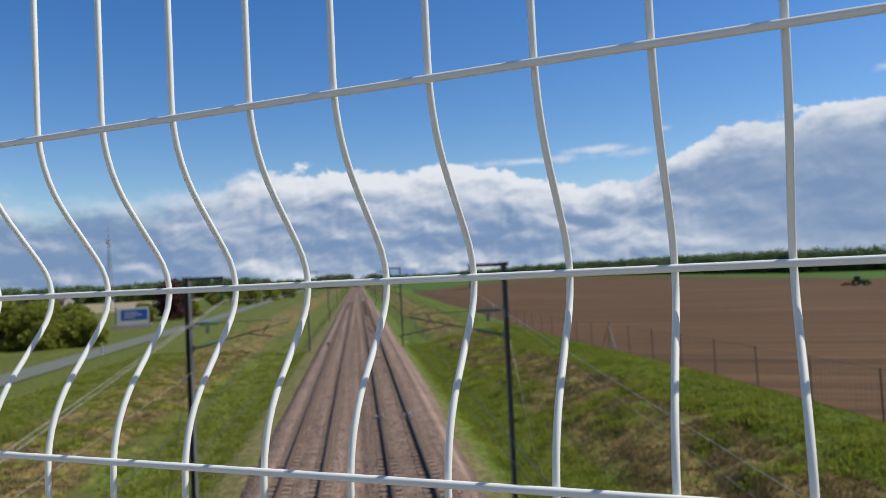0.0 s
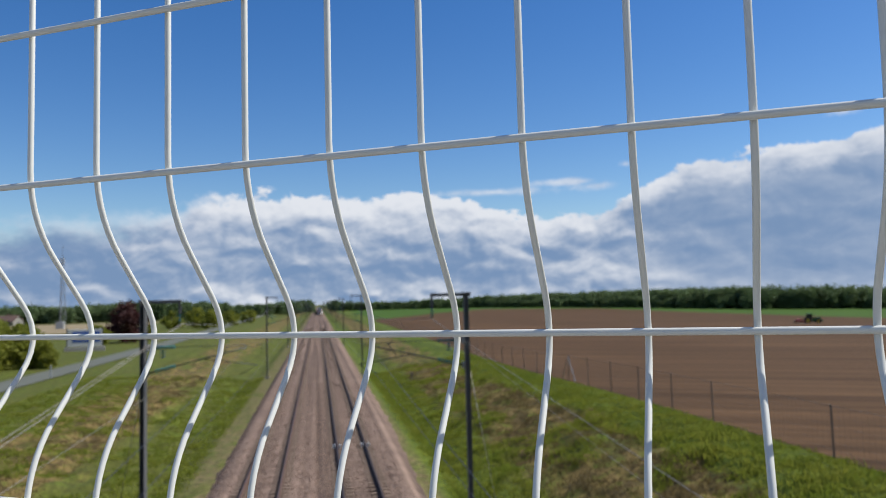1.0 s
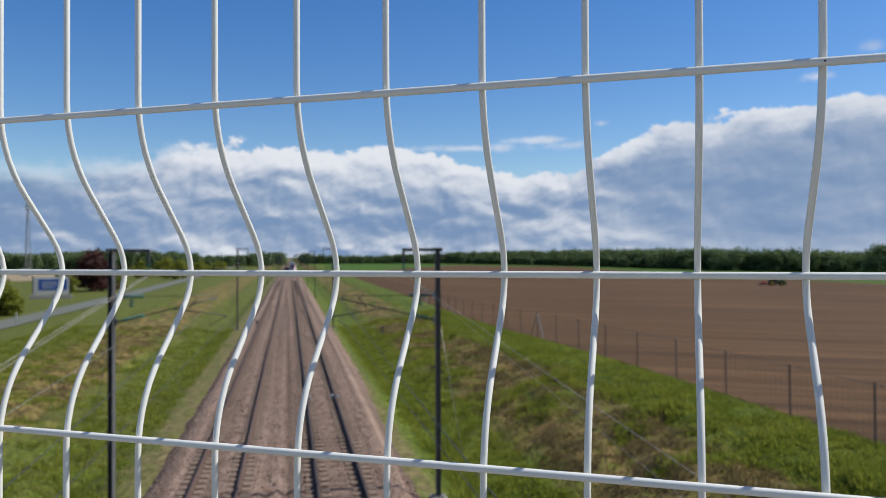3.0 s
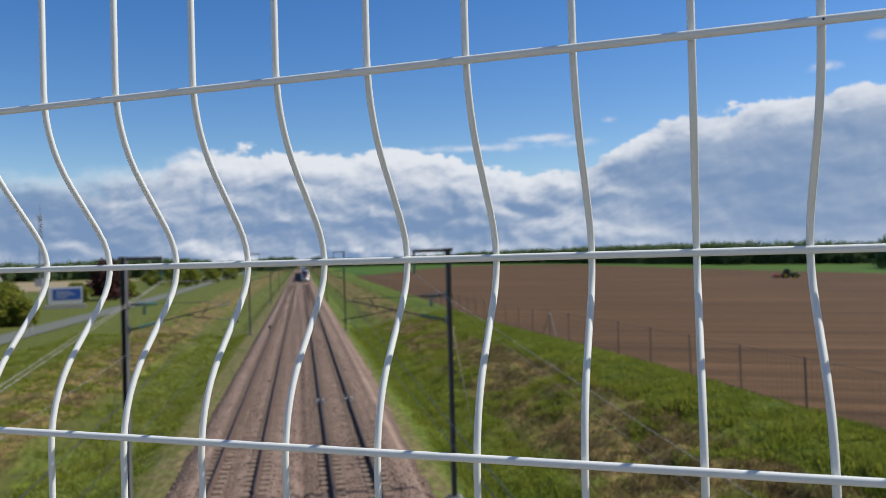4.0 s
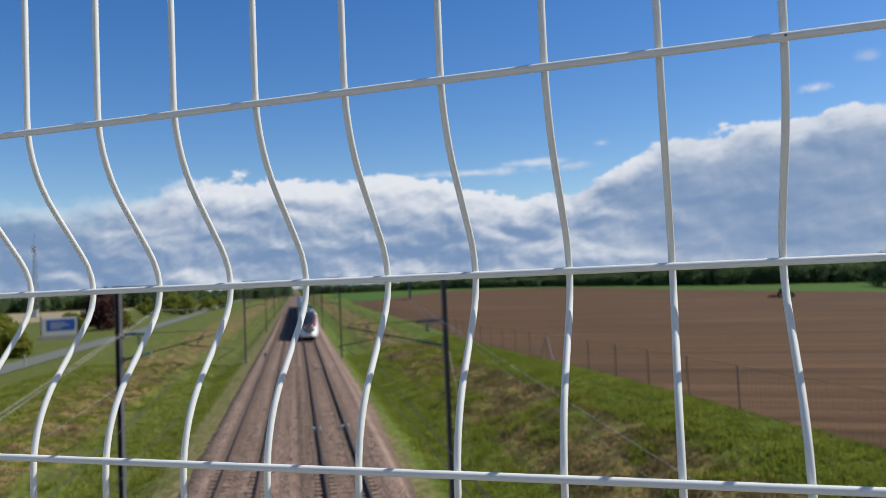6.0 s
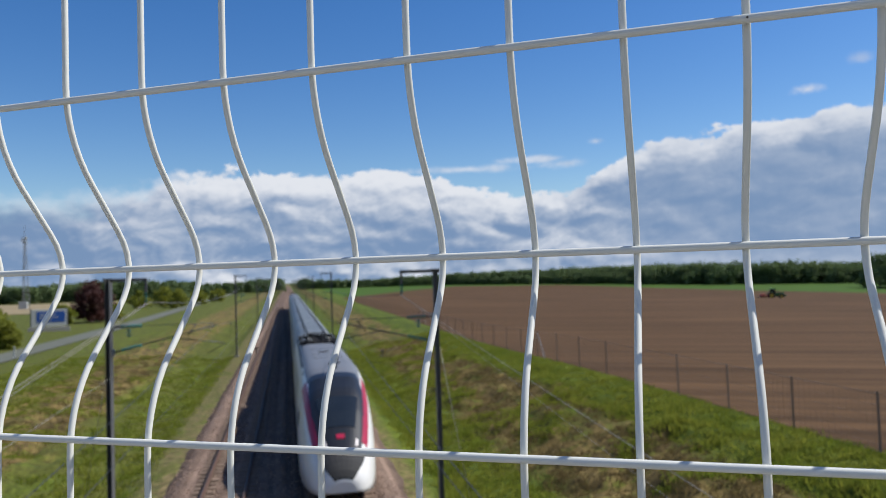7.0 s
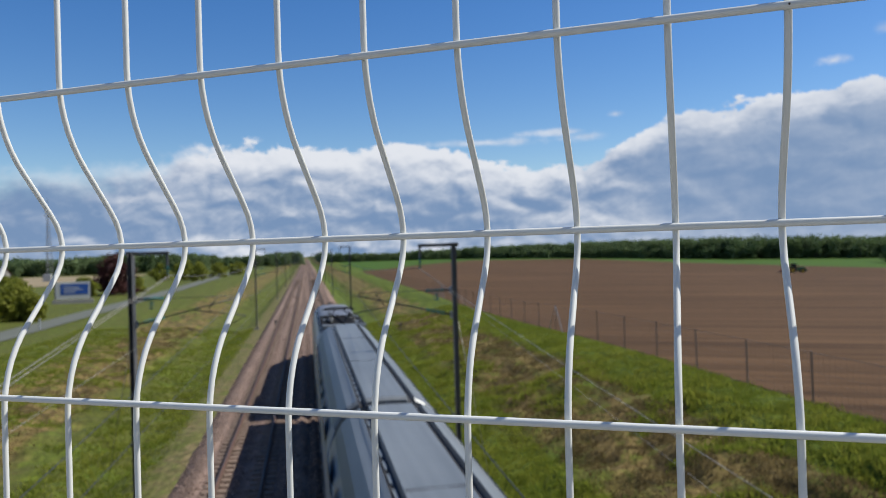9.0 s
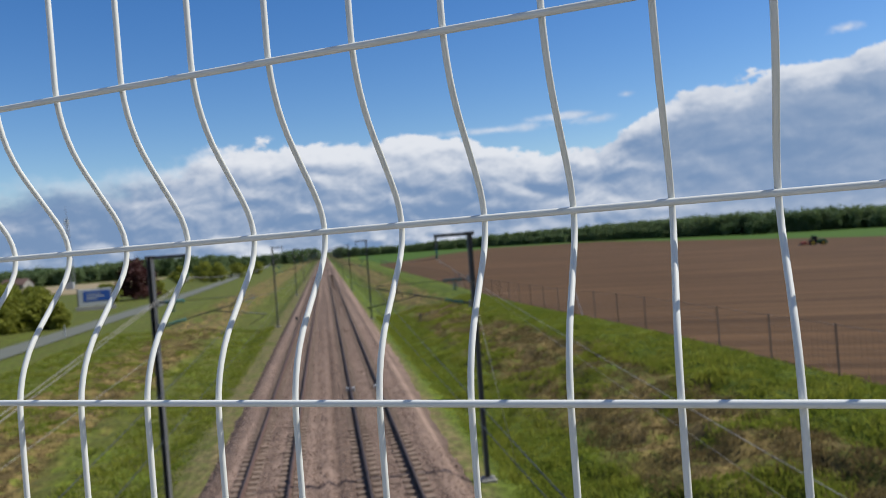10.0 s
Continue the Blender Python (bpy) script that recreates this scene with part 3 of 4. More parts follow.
def rail_mesh(side):
    bm = bmesh.new()
    o = [(-0.075, -0.172), (0.075, -0.172), (0.075, -0.16), (0.012, -0.14), (0.010, -0.05), (0.036, -0.036), (0.036, -0.006), (0.028, 0.0),
         (-0.028, 0.0), (-0.036, -0.006), (-0.036, -0.036), (-0.010, -0.05), (-0.012, -0.14), (-0.075, -0.16)]
    prism(bm, o, -60, 1400)
    bm.faces.ensure_lookup_table()
    me = bpy.data.meshes.new("rail")
    bm.to_mesh(me)
    bm.free()
    me.materials.append(side)
    me.materials.append(RAIL_TOP)
    for p in me.polygons:
        if p.normal.z > 0.9 and p.center.z > -0.01:
            p.material_index = 1
    return me


def sleeper_mesh(bm=None, y=0.0):
    bm = bm or bmesh.new()
    for s in (-1, 1):
        c = s * 0.76
        vs = []
        for z, hx, hy in ((-0.36, 0.42, 0.145), (-0.19, 0.40, 0.125), (-0.165, 0.385, 0.11)):
            vs.append([bm.verts.new((c + dx * hx, y + dy * hy, z)) for dx, dy in ((-1, -1), (1, -1), (1, 1), (-1, 1))])
        for a, b in zip(vs, vs[1:]):
            for k in range(4):
                bm.faces.new((a[k], a[(k + 1) % 4], b[(k + 1) % 4], b[k]))
        bm.faces.new(vs[-1])
        for d in (-0.10, 0.10):         # rail clips
            q = [bm.verts.new((c - s * 0.0065 + d + dx, y + dy, z)) for z in (-0.17, -0.125) for dx, dy in ((-.03, -.05), (.03, -.05), (.03, .05), (-.03, .05))]
            for k in range(4):
                bm.faces.new((q[k], q[(k + 1) % 4], q[4 + (k + 1) % 4], q[4 + k]))
            bm.faces.new(q[4:])
    q = [bm.verts.new((x, y + dy, -0.255 + dz)) for x in (-0.36, 0.36) for dy, dz in ((-.03, -.03), (.03, -.03), (.03, .03), (-.03, .03))]
    for k in range(4):
        bm.faces.new((q[k], q[(k + 1) % 4], q[4 + (k + 1) % 4], q[4 + k]))
    return bm


def make_tracks():
    bm = sleeper_mesh()
    one = bpy.data.meshes.new("sleeper")
    bm.to_mesh(one)
    bm.free()
    one.materials.append(SLEEPER)
    rng = random.Random(3)
    for c, rust, lab in zip(TRACKS, (RAIL_RUST, RAIL), ("railway track with rusty rails on two-block concrete sleepers", "railway track with dark worn rails on two-block concrete sleepers")):
        track = tagged(empty("railway_track", c, 0, 0), lab, "railway track", "railway tracks", "structure")
        rails = rail_mesh(rust)
        for s in (-0.7535, 0.7535):
            piece("rail", rails, track, s)
        for i in range(140):
            piece("sleeper", one, track, rng.uniform(-.01, .01), 16 + i * 0.6 + rng.uniform(-.015, .015), rng.uniform(-.012, .006), rng.uniform(-.012, .012))
        bm = bmesh.new()
        for i in range(240):
            sleeper_mesh(bm, 100 + i * 0.6)
        for i in range(60):
            sleeper_mesh(bm, 15.4 - i * 0.6)
        far = part("far_sleepers", bm, SLEEPER, track)
        far["kind"] = "stuff"


make_tracks()


# ---- overhead line ----
def i_beam(bm, h, w=0.22, d=0.24, t=0.022, z0=-0.75):
    o = [(-w / 2, -d / 2), (w / 2, -d / 2), (w / 2, -d / 2 + t), (t / 2, -d / 2 + t), (t / 2, d / 2 - t), (w / 2, d / 2 - t), (w / 2, d / 2), (-w / 2, d / 2),
         (-w / 2, d / 2 - t), (-t / 2, d / 2 - t), (-t / 2, -d / 2 + t), (-w / 2, -d / 2 + t)]
    a = [bm.verts.new((y, x, z0)) for x, y in o]
    b = [bm.verts.new((y, x, h)) for x, y in o]
    n = len(o)
    for i in range(n):
        bm.faces.new((a[i], a[(i + 1) % n], b[(i + 1) % n], b[i]))
    bm.faces.new(b)
    bmesh.ops.recalc_face_normals(bm, faces=bm.faces[:])
    return bm


def insulator(bm, p, q, discs=7, r=0.075):
    p, q = Vector(p), Vector(q)
    rod(bm, [p, q], 0.022, 6)
    d = (q - p).normalized()
    for i in range(discs):
        c = p.lerp(q, (i + 0.5) / discs)
        rod(bm, [c - d * 0.012, c + d * 0.004, c + d * 0.016], r, 10, taper=r * 0.45)


def catenary_mast(side, height):
    """A steel mast; side +1 carries its arms towards -x, -1 towards +x."""
    m = empty("catenary_mast")
    s = -side
    reach = 3.31 if side > 0 else 3.37
    bm = i_beam(bmesh.new(), height, 0.20 if side > 0 else 0.44, 0.15)
    part("post", bm, MAST, m, smooth=False)
    bm = box(bmesh.new(), -0.27, 0.27, -0.27, 0.27, -1.1, -0.68, 0.03)
    part("foundation", bm, DECK, m, "grey concrete foundation block")
    bm = box(bmesh.new(), -0.19, 0.19, -0.19, 0.19, -0.70, -0.64, 0.008)
    part("base_plate", bm, MAST, m)
    bm = bmesh.new()
    box(bm, min(-s * 0.16, s * 1.22), max(-s * 0.16, s * 1.22), -0.055, 0.055, height - 0.09, height + 0.02, 0.01)
    box(bm, -0.16, 0.16, -0.13, 0.13, height, height + 0.035, 0.008)
    part("top_arm", bm, MAST, m)
    bm = bmesh.new()
    box(bm, s * 1.17 - 0.035, s * 1.17 + 0.035, -0.04, 0.04, height - 0.46, height - 0.085, 0.008)
    part("hanger", bm, MAST, m)
    bm = bmesh.new()
    insulator(bm, (s * 1.17, 0, height - 0.46), (s * 1.17, 0, height - 0.80), 5, 0.07)
    part("feeder_insulator", bm, TEAL, m, "teal glass insulator", True)
    for z, z2, xx in ((6.18, 6.18, reach), (5.33, 6.1, reach)):
        bm = bmesh.new()
        p, q = Vector((s * 0.12, 0, z)), Vector((s * xx, 0, z2))
        a, b = p.lerp(q, 0.08), p.lerp(q, 0.28)
        rod(bm, [b, q], 0.020 if z < 6 else 0.010, 8)
        rod(bm, [p, a], 0.035, 8)
        part("cantilever_tube", bm, TUBE, m, smooth=True)
        bm = bmesh.new()
        insulator(bm, a, b, 9, 0.085)
        part("arm_insulator", bm, TEAL, m, "teal glass insulator", True)
        bm = box(bmesh.new(), min(s * 0.10, s * 0.17), max(s * 0.10, s * 0.17), -0.09, 0.09, z - 0.12, z + 0.12, 0.01)
        part("bracket", bm, GALV, m)
    bm = bmesh.new()
    insulator(bm, (s * 0.62, 0, 6.1), (s * 0.62, 0, 5.82), 3, 0.12)
    part("hanging_insulator", bm, TEAL, m, "teal bell-shaped insulator", True)
    bm = bmesh.new()
    p, q = Vector((s * 0.12, 0, 5.33)), Vector((s * reach, 0, 6.1))
    a = p.lerp(q, 0.55)
    rod(bm, [a, (s * (reach + 0.35), 0, 5.48)], 0.018, 6)
    rod(bm, [(s * (reach + 0.3), 0, 5.46), (s * (reach - 0.25), 0, 5.17)], 0.012, 6)
    rod(bm, [(s * (reach - 0.9), 0, 5.74), (s * (reach - 0.6), 0, 6.17)], 0.015, 6)
    part("registration_arm", bm, TUBE, m, smooth=True)
    return m


def make_masts():
    near, far = {}, {}
    for side, x, y0, lab in ((1, 4.95, 25.1, "dark steel overhead line mast beside the ballast"), (-1, -5.80, 26.6, "dark steel overhead line mast at the grassy bank")):
        first = catenary_mast(side, 7.75)
        first.location = (x, y0, 0)
        tagged(first, lab + ", with teal insulators", "mast", "catenary masts")
        second = catenary_mast(side, 8.4)
        second.location = (x, y0 + 62, 0)
        tagged(second, "tall " + lab, "mast", "catenary masts")
        for i in range(2, 13):
            copy_thing(second, pose(x, y0 + 62 * i, 0))


make_masts()


def sagging(p, q, drop, n=10):
    p, q = Vector(p), Vector(q)
    return [p.lerp(q, i / n) - Vector((0, 0, 4 * drop * (i / n) * (1 - i / n))) for i in range(n + 1)]


def cable(name, pts, r, material, label, category, group=""):
    ob = part(name, rod(bmesh.new(), pts, r, 6), material, None, "", True)
    return tagged(ob, label, category, group)


def make_wires():
    for c, y0 in ((TRACKS[0], 26.6), (TRACKS[1], 25.1)):
        zig = 0.2
        pts = [(c, -55, 5.12)] + [(c + zig * (-1) ** i, y0 + 62 * i, 5.15) for i in range(13)]
        cable("contact_wire", pts, 0.006, WIRE, "thin dark copper contact wire above the track", "wire", "overhead wires")
        pts = sagging((c, -38, 5.25), (c, y0, 6.1), 0.38)
        for i in range(12):
            pts += sagging((c, y0 + 62 * i, 6.1 + 0.2 * (i > 0)), (c, y0 + 62 * (i + 1), 6.3), 0.75)[1:]
        cable("messenger_wire", pts, 0.006, WIRE, "thin dark messenger wire hung above the contact wire", "wire", "overhead wires")
        bm = bmesh.new()
        for i in range(1, 9):
            y = y0 + 62 * i / 9
            t = (y - y0) / 62
            rod(bm, [(c, y, 5.15), (c, y, 6.1 + 0.2 * t - 3.0 * t * (1 - t) + 0.02)], 0.004, 4)
        ob = part("droppers", bm, WIRE)
        tagged(ob, "thin dropper wires between contact wire and messenger", "wire", "overhead wires")
    # bare feeders that leave the mast arms, dip and spread towards the bridge
    for off, end in ((0.0, (-10.4, 5.9, 1.35)), (0.08, (-10.2, 5.6, 1.22))):
        pts = sagging((-4.63 + off, 26.6, 6.93), end, 0.0)
        cable("feeder_cable", pts, 0.011, ROPE, "pale bare feeder cable running down from a mast arm", "cable", "feeder cables")
    cable("feeder_cable", sagging((-5.7, 26.5, 4.55), (-10.4, 4.7, 1.0), 0.02), 0.008, ROPE, "thin pale cable tied to a mast", "cable", "feeder cables")
    for off, drop in ((0.0, 2.93), (0.06, 2.18)):
        cable("feeder_cable", sagging((3.72 + off, 25.1, 6.95), (7.2, 4.2, drop), 0.06), 0.008 if off == 0 else 0.004, ROPE, "grey bare feeder cable running down from a mast arm", "cable", "feeder cables")
    for x0, y0, s in ((-5.80, 26.6, -1), (4.95, 25.1, 1)):
        pts = []
        for i in range(12):
            pts += sagging((x0 - s * 1.17, y0 + 62 * i, 6.95 + 0.65 * (i > 0)), (x0 - s * 1.17, y0 + 62 * (i + 1), 7.6), 0.7)[(1 if i else 0):]
        cable("feeder_cable", pts, 0.010, WIRE if s > 0 else ROPE, "bare feeder cable strung from mast arm to mast arm", "cable", "feeder cables")
    cable("stay_wire", [(4.97, 25.1, 5.5), (6.15, 25.35, ground_z(6.15, 25.35) - 0.05)], 0.011, ROPE, "pale stay wire from mast to the bank", "wire", "stay wires")
    cable("stay_wire", [(-5.85, 26.7, 5.0), (-8.1, 32.3, ground_z(-8.1, 32.3) - 0.05)], 0.011, ROPE, "pale stay wire from mast to the bank", "wire", "stay wires")


make_wires()


# ---- trackside pieces ----
def make_trackside():
    for x in (0.8865 - 0.16, 0.8865 + 0.16, 2.3935 - 0.16, 2.3935 + 0.16):
        bm = box(bmesh.new(), -0.07, 0.07, -0.11, 0.11, -0.21, -0.02, 0.02)
        box(bm, -0.03, 0.03, -0.05, 0.05, -0.03, 0.02, 0.01)
        ob = part("rail_detector", bm, SIGN_WHITE)
        ob.location = (x, 41.1, 0)
        tagged(ob, "small white sensor box clipped beside a rail", "sensor", "rail sensors")
    ob = empty("track_stake", -3.55, 86, -0.6)
    part("stake", box(bmesh.new(), -0.06, 0.06, -0.06, 0.06, -0.2, 0.75, 0.015), MAST, ob)
    part("head", box(bmesh.new(), -0.14, 0.14, -0.10, 0.10, 0.72, 0.95, 0.02), RUBBER, ob, "dark box head")
    tagged(ob, "short dark trackside stake at the ballast shoulder", "post")
    ob = empty("marker_post", 9.5, 78, ground_z(9.5, 78))
    part("stake", box(bmesh.new(), -0.06, 0.06, -0.06, 0.06, -0.2, 0.6, 0.015), POST, ob)
    part("cap", box(bmesh.new(), -0.14, 0.14, -0.10, 0.10, 0.58, 0.88, 0.02), POST, ob, "dark box on top")
    tagged(ob, "dark marker post with a box on the bank", "post")


make_trackside()


# ---- the field fence ----
def make_field_fence():
    bm = bmesh.new()
    o = 0.026
    box(bm, -o, o, -o, o, -0.4, 2.0, 0.006)
    one = bpy.data.meshes.new("fence_post")
    bm.to_mesh(one)
    bm.free()
    one.materials.append(POST)
    fence = tagged(empty("field_fence"), "rusty wire mesh fence on thin steel posts along the field", "fence")
    rng = random.Random(8)
    ys = [12.1 + 4.2 * i for i in range(62)]
    fx = lambda y: float(np.interp(y, (0, 25, 60, 126, 300), (17.8, 18.2, 18.4, 18.9, 20.0)))
    for y in ys:
        p = piece("post", one, fence, fx(y), y, ground_z(fx(y), y) + rng.uniform(-.06, .03))
        p.rotation_euler = (rng.uniform(-.02, .02), rng.uniform(-.02, .02), rng.uniform(-.2, .2))
    for y in (54.1, 104.5):
        for d in (-1, 1):
            part("strut", rod(bmesh.new(), [(fx(y + 1.6 * d), y + 1.6 * d, ground_z(18.4, y + 1.6 * d) - 0.05), (fx(y), y + 0.1 * d, ground_z(18.4, y) + 1.8)], 0.03, 6), GALV, fence)
    for k, h in enumerate((0.1, 0.35, 0.6, 0.9, 1.2, 1.55, 1.9)):
        bm = rod(bmesh.new(), [(fx(y) - 0.03, y, ground_z(fx(y), y) + h + rng.uniform(-.015, .015)) for y in ys], 0.0045 if h < 1.8 else 0.013, 4)
        part("strand", bm, POST, fence)
    bm = bmesh.new()
    y = 12.0
    while y < 110:
        rod(bm, [(fx(y) - 0.03, y, ground_z(fx(y), y) + 0.05), (fx(y) - 0.03, y, ground_z(fx(y), y) + 1.9)], 0.003, 3, caps=False)
        y += 0.3
    mesh = part("mesh_wire", bm, POST, fence)
    mesh["kind"] = "stuff"


make_field_fence()


# ---- plants ----
def leaf_cloud(rng, clumps, count, size, flat=0.7):
    """Small leaf triangles gathered in clumps: a list of (centre, radius)."""
    vs, fs = [], []
    for (cx, cy, cz), r in clumps:
        d = rng.normal(size=(count, 3))
        d /= np.linalg.norm(d, axis=1, keepdims=True)
        p = np.array((cx, cy, cz)) + d * (r * rng.uniform(0.55, 1.08, (count, 1))) * np.array((1, 1, flat))
        for q in p:
            t = rng.normal(size=(3, 3)) * size
            k = len(vs)
            vs += [tuple(q + t[0]), tuple(q + t[1]), tuple(q + t[2])]
            fs.append((k, k + 1, k + 2))
    return vs, fs


def make_tree(name, x, y, z, h, w, leaf, seed, label, leaf_size=0.16, clumps=34, count=110, low=0.15):
    rng = np.random.default_rng(seed)
    t = empty(name, x, y, z)
    bm = bmesh.new()
    top = h * 0.7
    rod(bm, [(0, 0, -0.3), (0.03 * h * .3, 0, h * 0.3), (-0.02 * h * .3, 0.02, top)], h * 0.028, 8, taper=h * 0.008)
    cl = []
    for i in range(clumps):
        a = rng.uniform(0, 6.283)
        u = rng.uniform(low, 0.95)
        rad = w * 0.5 * math.sin(min(1.0, (1 - u) * 1.5 + 0.12) * 1.57) * rng.uniform(0.35, 0.95)
        c = (rad * math.cos(a), rad * math.sin(a), h * u)
        cl.append((c, w * rng.uniform(0.10, 0.19)))
        if i % 3 == 0:
            z0 = h * u * rng.uniform(0.45, 0.75)
            rod(bm, [(0, 0, z0), (c[0] * 0.5, c[1] * 0.5, (z0 + c[2]) / 2 + 0.1), c], h * 0.010, 5, taper=h * 0.003)
    part("trunk", bm, BARK, t)
    vs, fs = leaf_cloud(rng, cl, count, leaf_size)
    raw("crown", vs, fs, leaf, t)
    return tagged(t, label, "tree" if "tree" in name else "shrub")


def make_plants():
    make_tree("copper_tree", -40.8, 172, 0.3, 8.4, 9.0, RED_LEAF, 11, "dark red leaved tree beside the lane", 0.22, 54, 130, 0.08)
    rng = random.Random(21)
    for i, (x, y, h, w) in enumerate([(-35.6, 105, 3.2, 4.2), (-38.5, 106, 4.4, 5.5), (-41.5, 103, 5.4, 6.5), (-43.5, 109, 6.2, 7.5), (-47, 105, 6.4, 7.5), (-50.5, 111, 6.2, 8.0), (-54.5, 108, 6.4, 8.0), (-41, 114, 5.2, 6.5), (-46, 117, 5.6, 7.0)]):
        make_tree("shrub", x, y, 0.3, h, w, SHRUB_LEAF, 30 + i, "bushy fresh green shrub at the lane's far side", 0.16, 60, 120, 0.04)
    for i, (x, y, h, w) in enumerate([(-45, 165, 3.6, 5.0), (-38.5, 181, 3.2, 4.5), (-36, 262, 6.0, 7.0), (-42, 275, 6.5, 8.0), (-33.5, 300, 5.0, 7.0), (-49, 268, 5.5, 7.0), (-29, 335, 5.0, 7.5)]):
        make_tree("shrub", x, y, 0.3, h, w, SHRUB_LEAF, 60 + i, "rounded green shrub on the verge of the lane", 0.24, 30, 90, 0.06)
    for i, (x, y, h, w) in enumerate([(224, 241, 13.2, 14), (233, 244, 14.0, 15), (243, 247, 13.6, 15), (254, 251, 14.2, 15), (230, 256, 13.0, 14)]):
        make_tree("tree", x, y, ground_z(x, y), h, w, WOOD_LEAF, 80 + i, "dense dark green tree standing in the field", 0.34, 42, 110, 0.04)
    # the far woods
    gen = np.random.default_rng(4)
    vs, fs, tv, tf = [], [], [], []

    def stand(x0, y0, x1, y1, n, h, z_flat, deep, grow=0.0):
        for i in range(n):
            u = gen.random()
            x, y = x0 + (x1 - x0) * u + gen.normal() * 3, y0 + (y1 - y0) * u + gen.random() * deep
            z = ground_z(x, y) if x > 17 else z_flat
            hh = h * (1 + grow * u) * gen.uniform(0.84, 1.08) * (1 + 0.14 * math.sin(x * 0.045 + y * 0.013))
            w = hh * gen.uniform(0.62, 0.92)
            cl = []
            for k in range(12):
                a = gen.uniform(0, 6.283)
                uu = gen.uniform(0.10, 0.9)
                r = w * 0.42 * gen.uniform(0.2, 1.0) * (1.15 - 0.6 * uu)
                cl.append(((x + r * math.cos(a), y + r * math.sin(a), z + hh * uu), w * gen.uniform(0.2, 0.32)))
            a, b = leaf_cloud(gen, cl, 32, 0.44, 0.8)
            k = len(vs)
            vs.extend(a)
            fs.extend([(p + k, q + k, r + k) for p, q, r in b])
            k = len(tv)
            for zz, rr in ((z - 0.2, 0.22), (z + hh * 0.6, 0.09)):
                tv.extend([(x + rr * math.cos(q), y + rr * math.sin(q), zz) for q in (0, 2.09, 4.19)])
            tf.extend([(k, k + 1, k + 4, k + 3), (k + 1, k + 2, k + 5, k + 4), (k + 2, k, k + 3, k + 5)])

    stand(10, 650, 135, 606, 260, 7.6, 1.5, 30)
    stand(135, 608, 188, 488, 300, 8.2, 0.0, 26, 0.12)
    stand(188, 488, 233, 359, 320, 9.4, 0.0, 26, 0.18)
    stand(233, 359, 345, 236, 340, 11.2, 0.0, 26, 0.1)
    stand(135, 604, 233, 354, 300, 4.6, 0.0, 5, 0.4)
    stand(-8, 612, -70, 520, 170, 8.2, 0.8, 30)
    stand(-55, 440, -150, 405, 240, 8.6, 0.8, 26)
    stand(-140, 420, -330, 470, 260, 10.0, 1.0, 26)
    wood = raw("woodland", vs, fs, WOOD_LEAF)
    tagged(wood, "belt of dark green broadleaf woodland on the skyline", "woodland", kind="stuff")
    trunks = raw("woodland_trunks", tv, tf, BARK)
    tagged(trunks, "thin dark trunks inside the far woods", "trunks", kind="stuff")


make_plants()


def make_grass():
    gen = np.random.default_rng(9)

    def tufts(n, x0, x1, name, material, label, hmin, hmax, keep, blades=10):
        spots = []
        for i in range(n):
            x, y = gen.uniform(x0, x1), 16 + 75 * gen.random() ** 1.5
            if keep(x, y):
                lush = 0.55 + 1.1 * max(0.0, noise.noise((x * 0.7, y * 0.6, 31.0)) + 0.35) * min(1.0, max(0.35, (19.0 - x) / 3.0))
                spots.append((x, y, ground_z(x, y) - 0.04, lush))
        base = np.repeat(np.array(spots), blades, axis=0)
        k = len(base)
        a = gen.uniform(0, 6.283, k)
        h = gen.uniform(hmin, hmax, k) * base[:, 3]
        w = gen.uniform(0.014, 0.036, k)
        lean = h * gen.uniform(0.15, 0.9, k)
        c, s = np.cos(a), np.sin(a)
        bx, by, z = base[:, 0] + gen.normal(0, 0.16, k), base[:, 1] + gen.normal(0, 0.16, k), base[:, 2]
        verts = np.stack([np.stack([bx - s * w, by + c * w, z], 1), np.stack([bx + s * w, by - c * w, z], 1),
                          np.stack([bx + c * lean, by + s * lean, z + h], 1)], 1).reshape(-1, 3)
        ob = raw(name, verts.tolist(), np.arange(3 * k).reshape(-1, 3).tolist(), material)
        tagged(ob, label, "grass", kind="stuff")

    def patch(x, y):
        return noise.noise((x * 0.25, y * 0.25, 20.0))

    tufts(30000, 5.6, 18.6, "bank_grass_tufts", BLADE, "uneven fresh green grass tufts on the cutting side", 0.08, 0.26,
          lambda x, y: x < 18.3 and not (9.2 < x < 14.6 and patch(x, y) < 0.10))
    tufts(24000, -25, -6.2, "verge_grass_tufts", BLADE, "uneven fresh green grass tufts beside the line", 0.08, 0.24,
          lambda x, y: not (-19 < x < -10.5 and patch(x, y) < 0.08))
    tufts(9000, 9.4, 14.8, "bank_scrub", SCRUB, "dry brown scrub and cut stems on the bank", 0.05, 0.18, lambda x, y: patch(x, y) < 0.2)
    tufts(6000, -19.5, -12.5, "verge_scrub", SCRUB, "dry brown scrub on the verge", 0.05, 0.2, lambda x, y: patch(x, y) < 0.15)


make_grass()


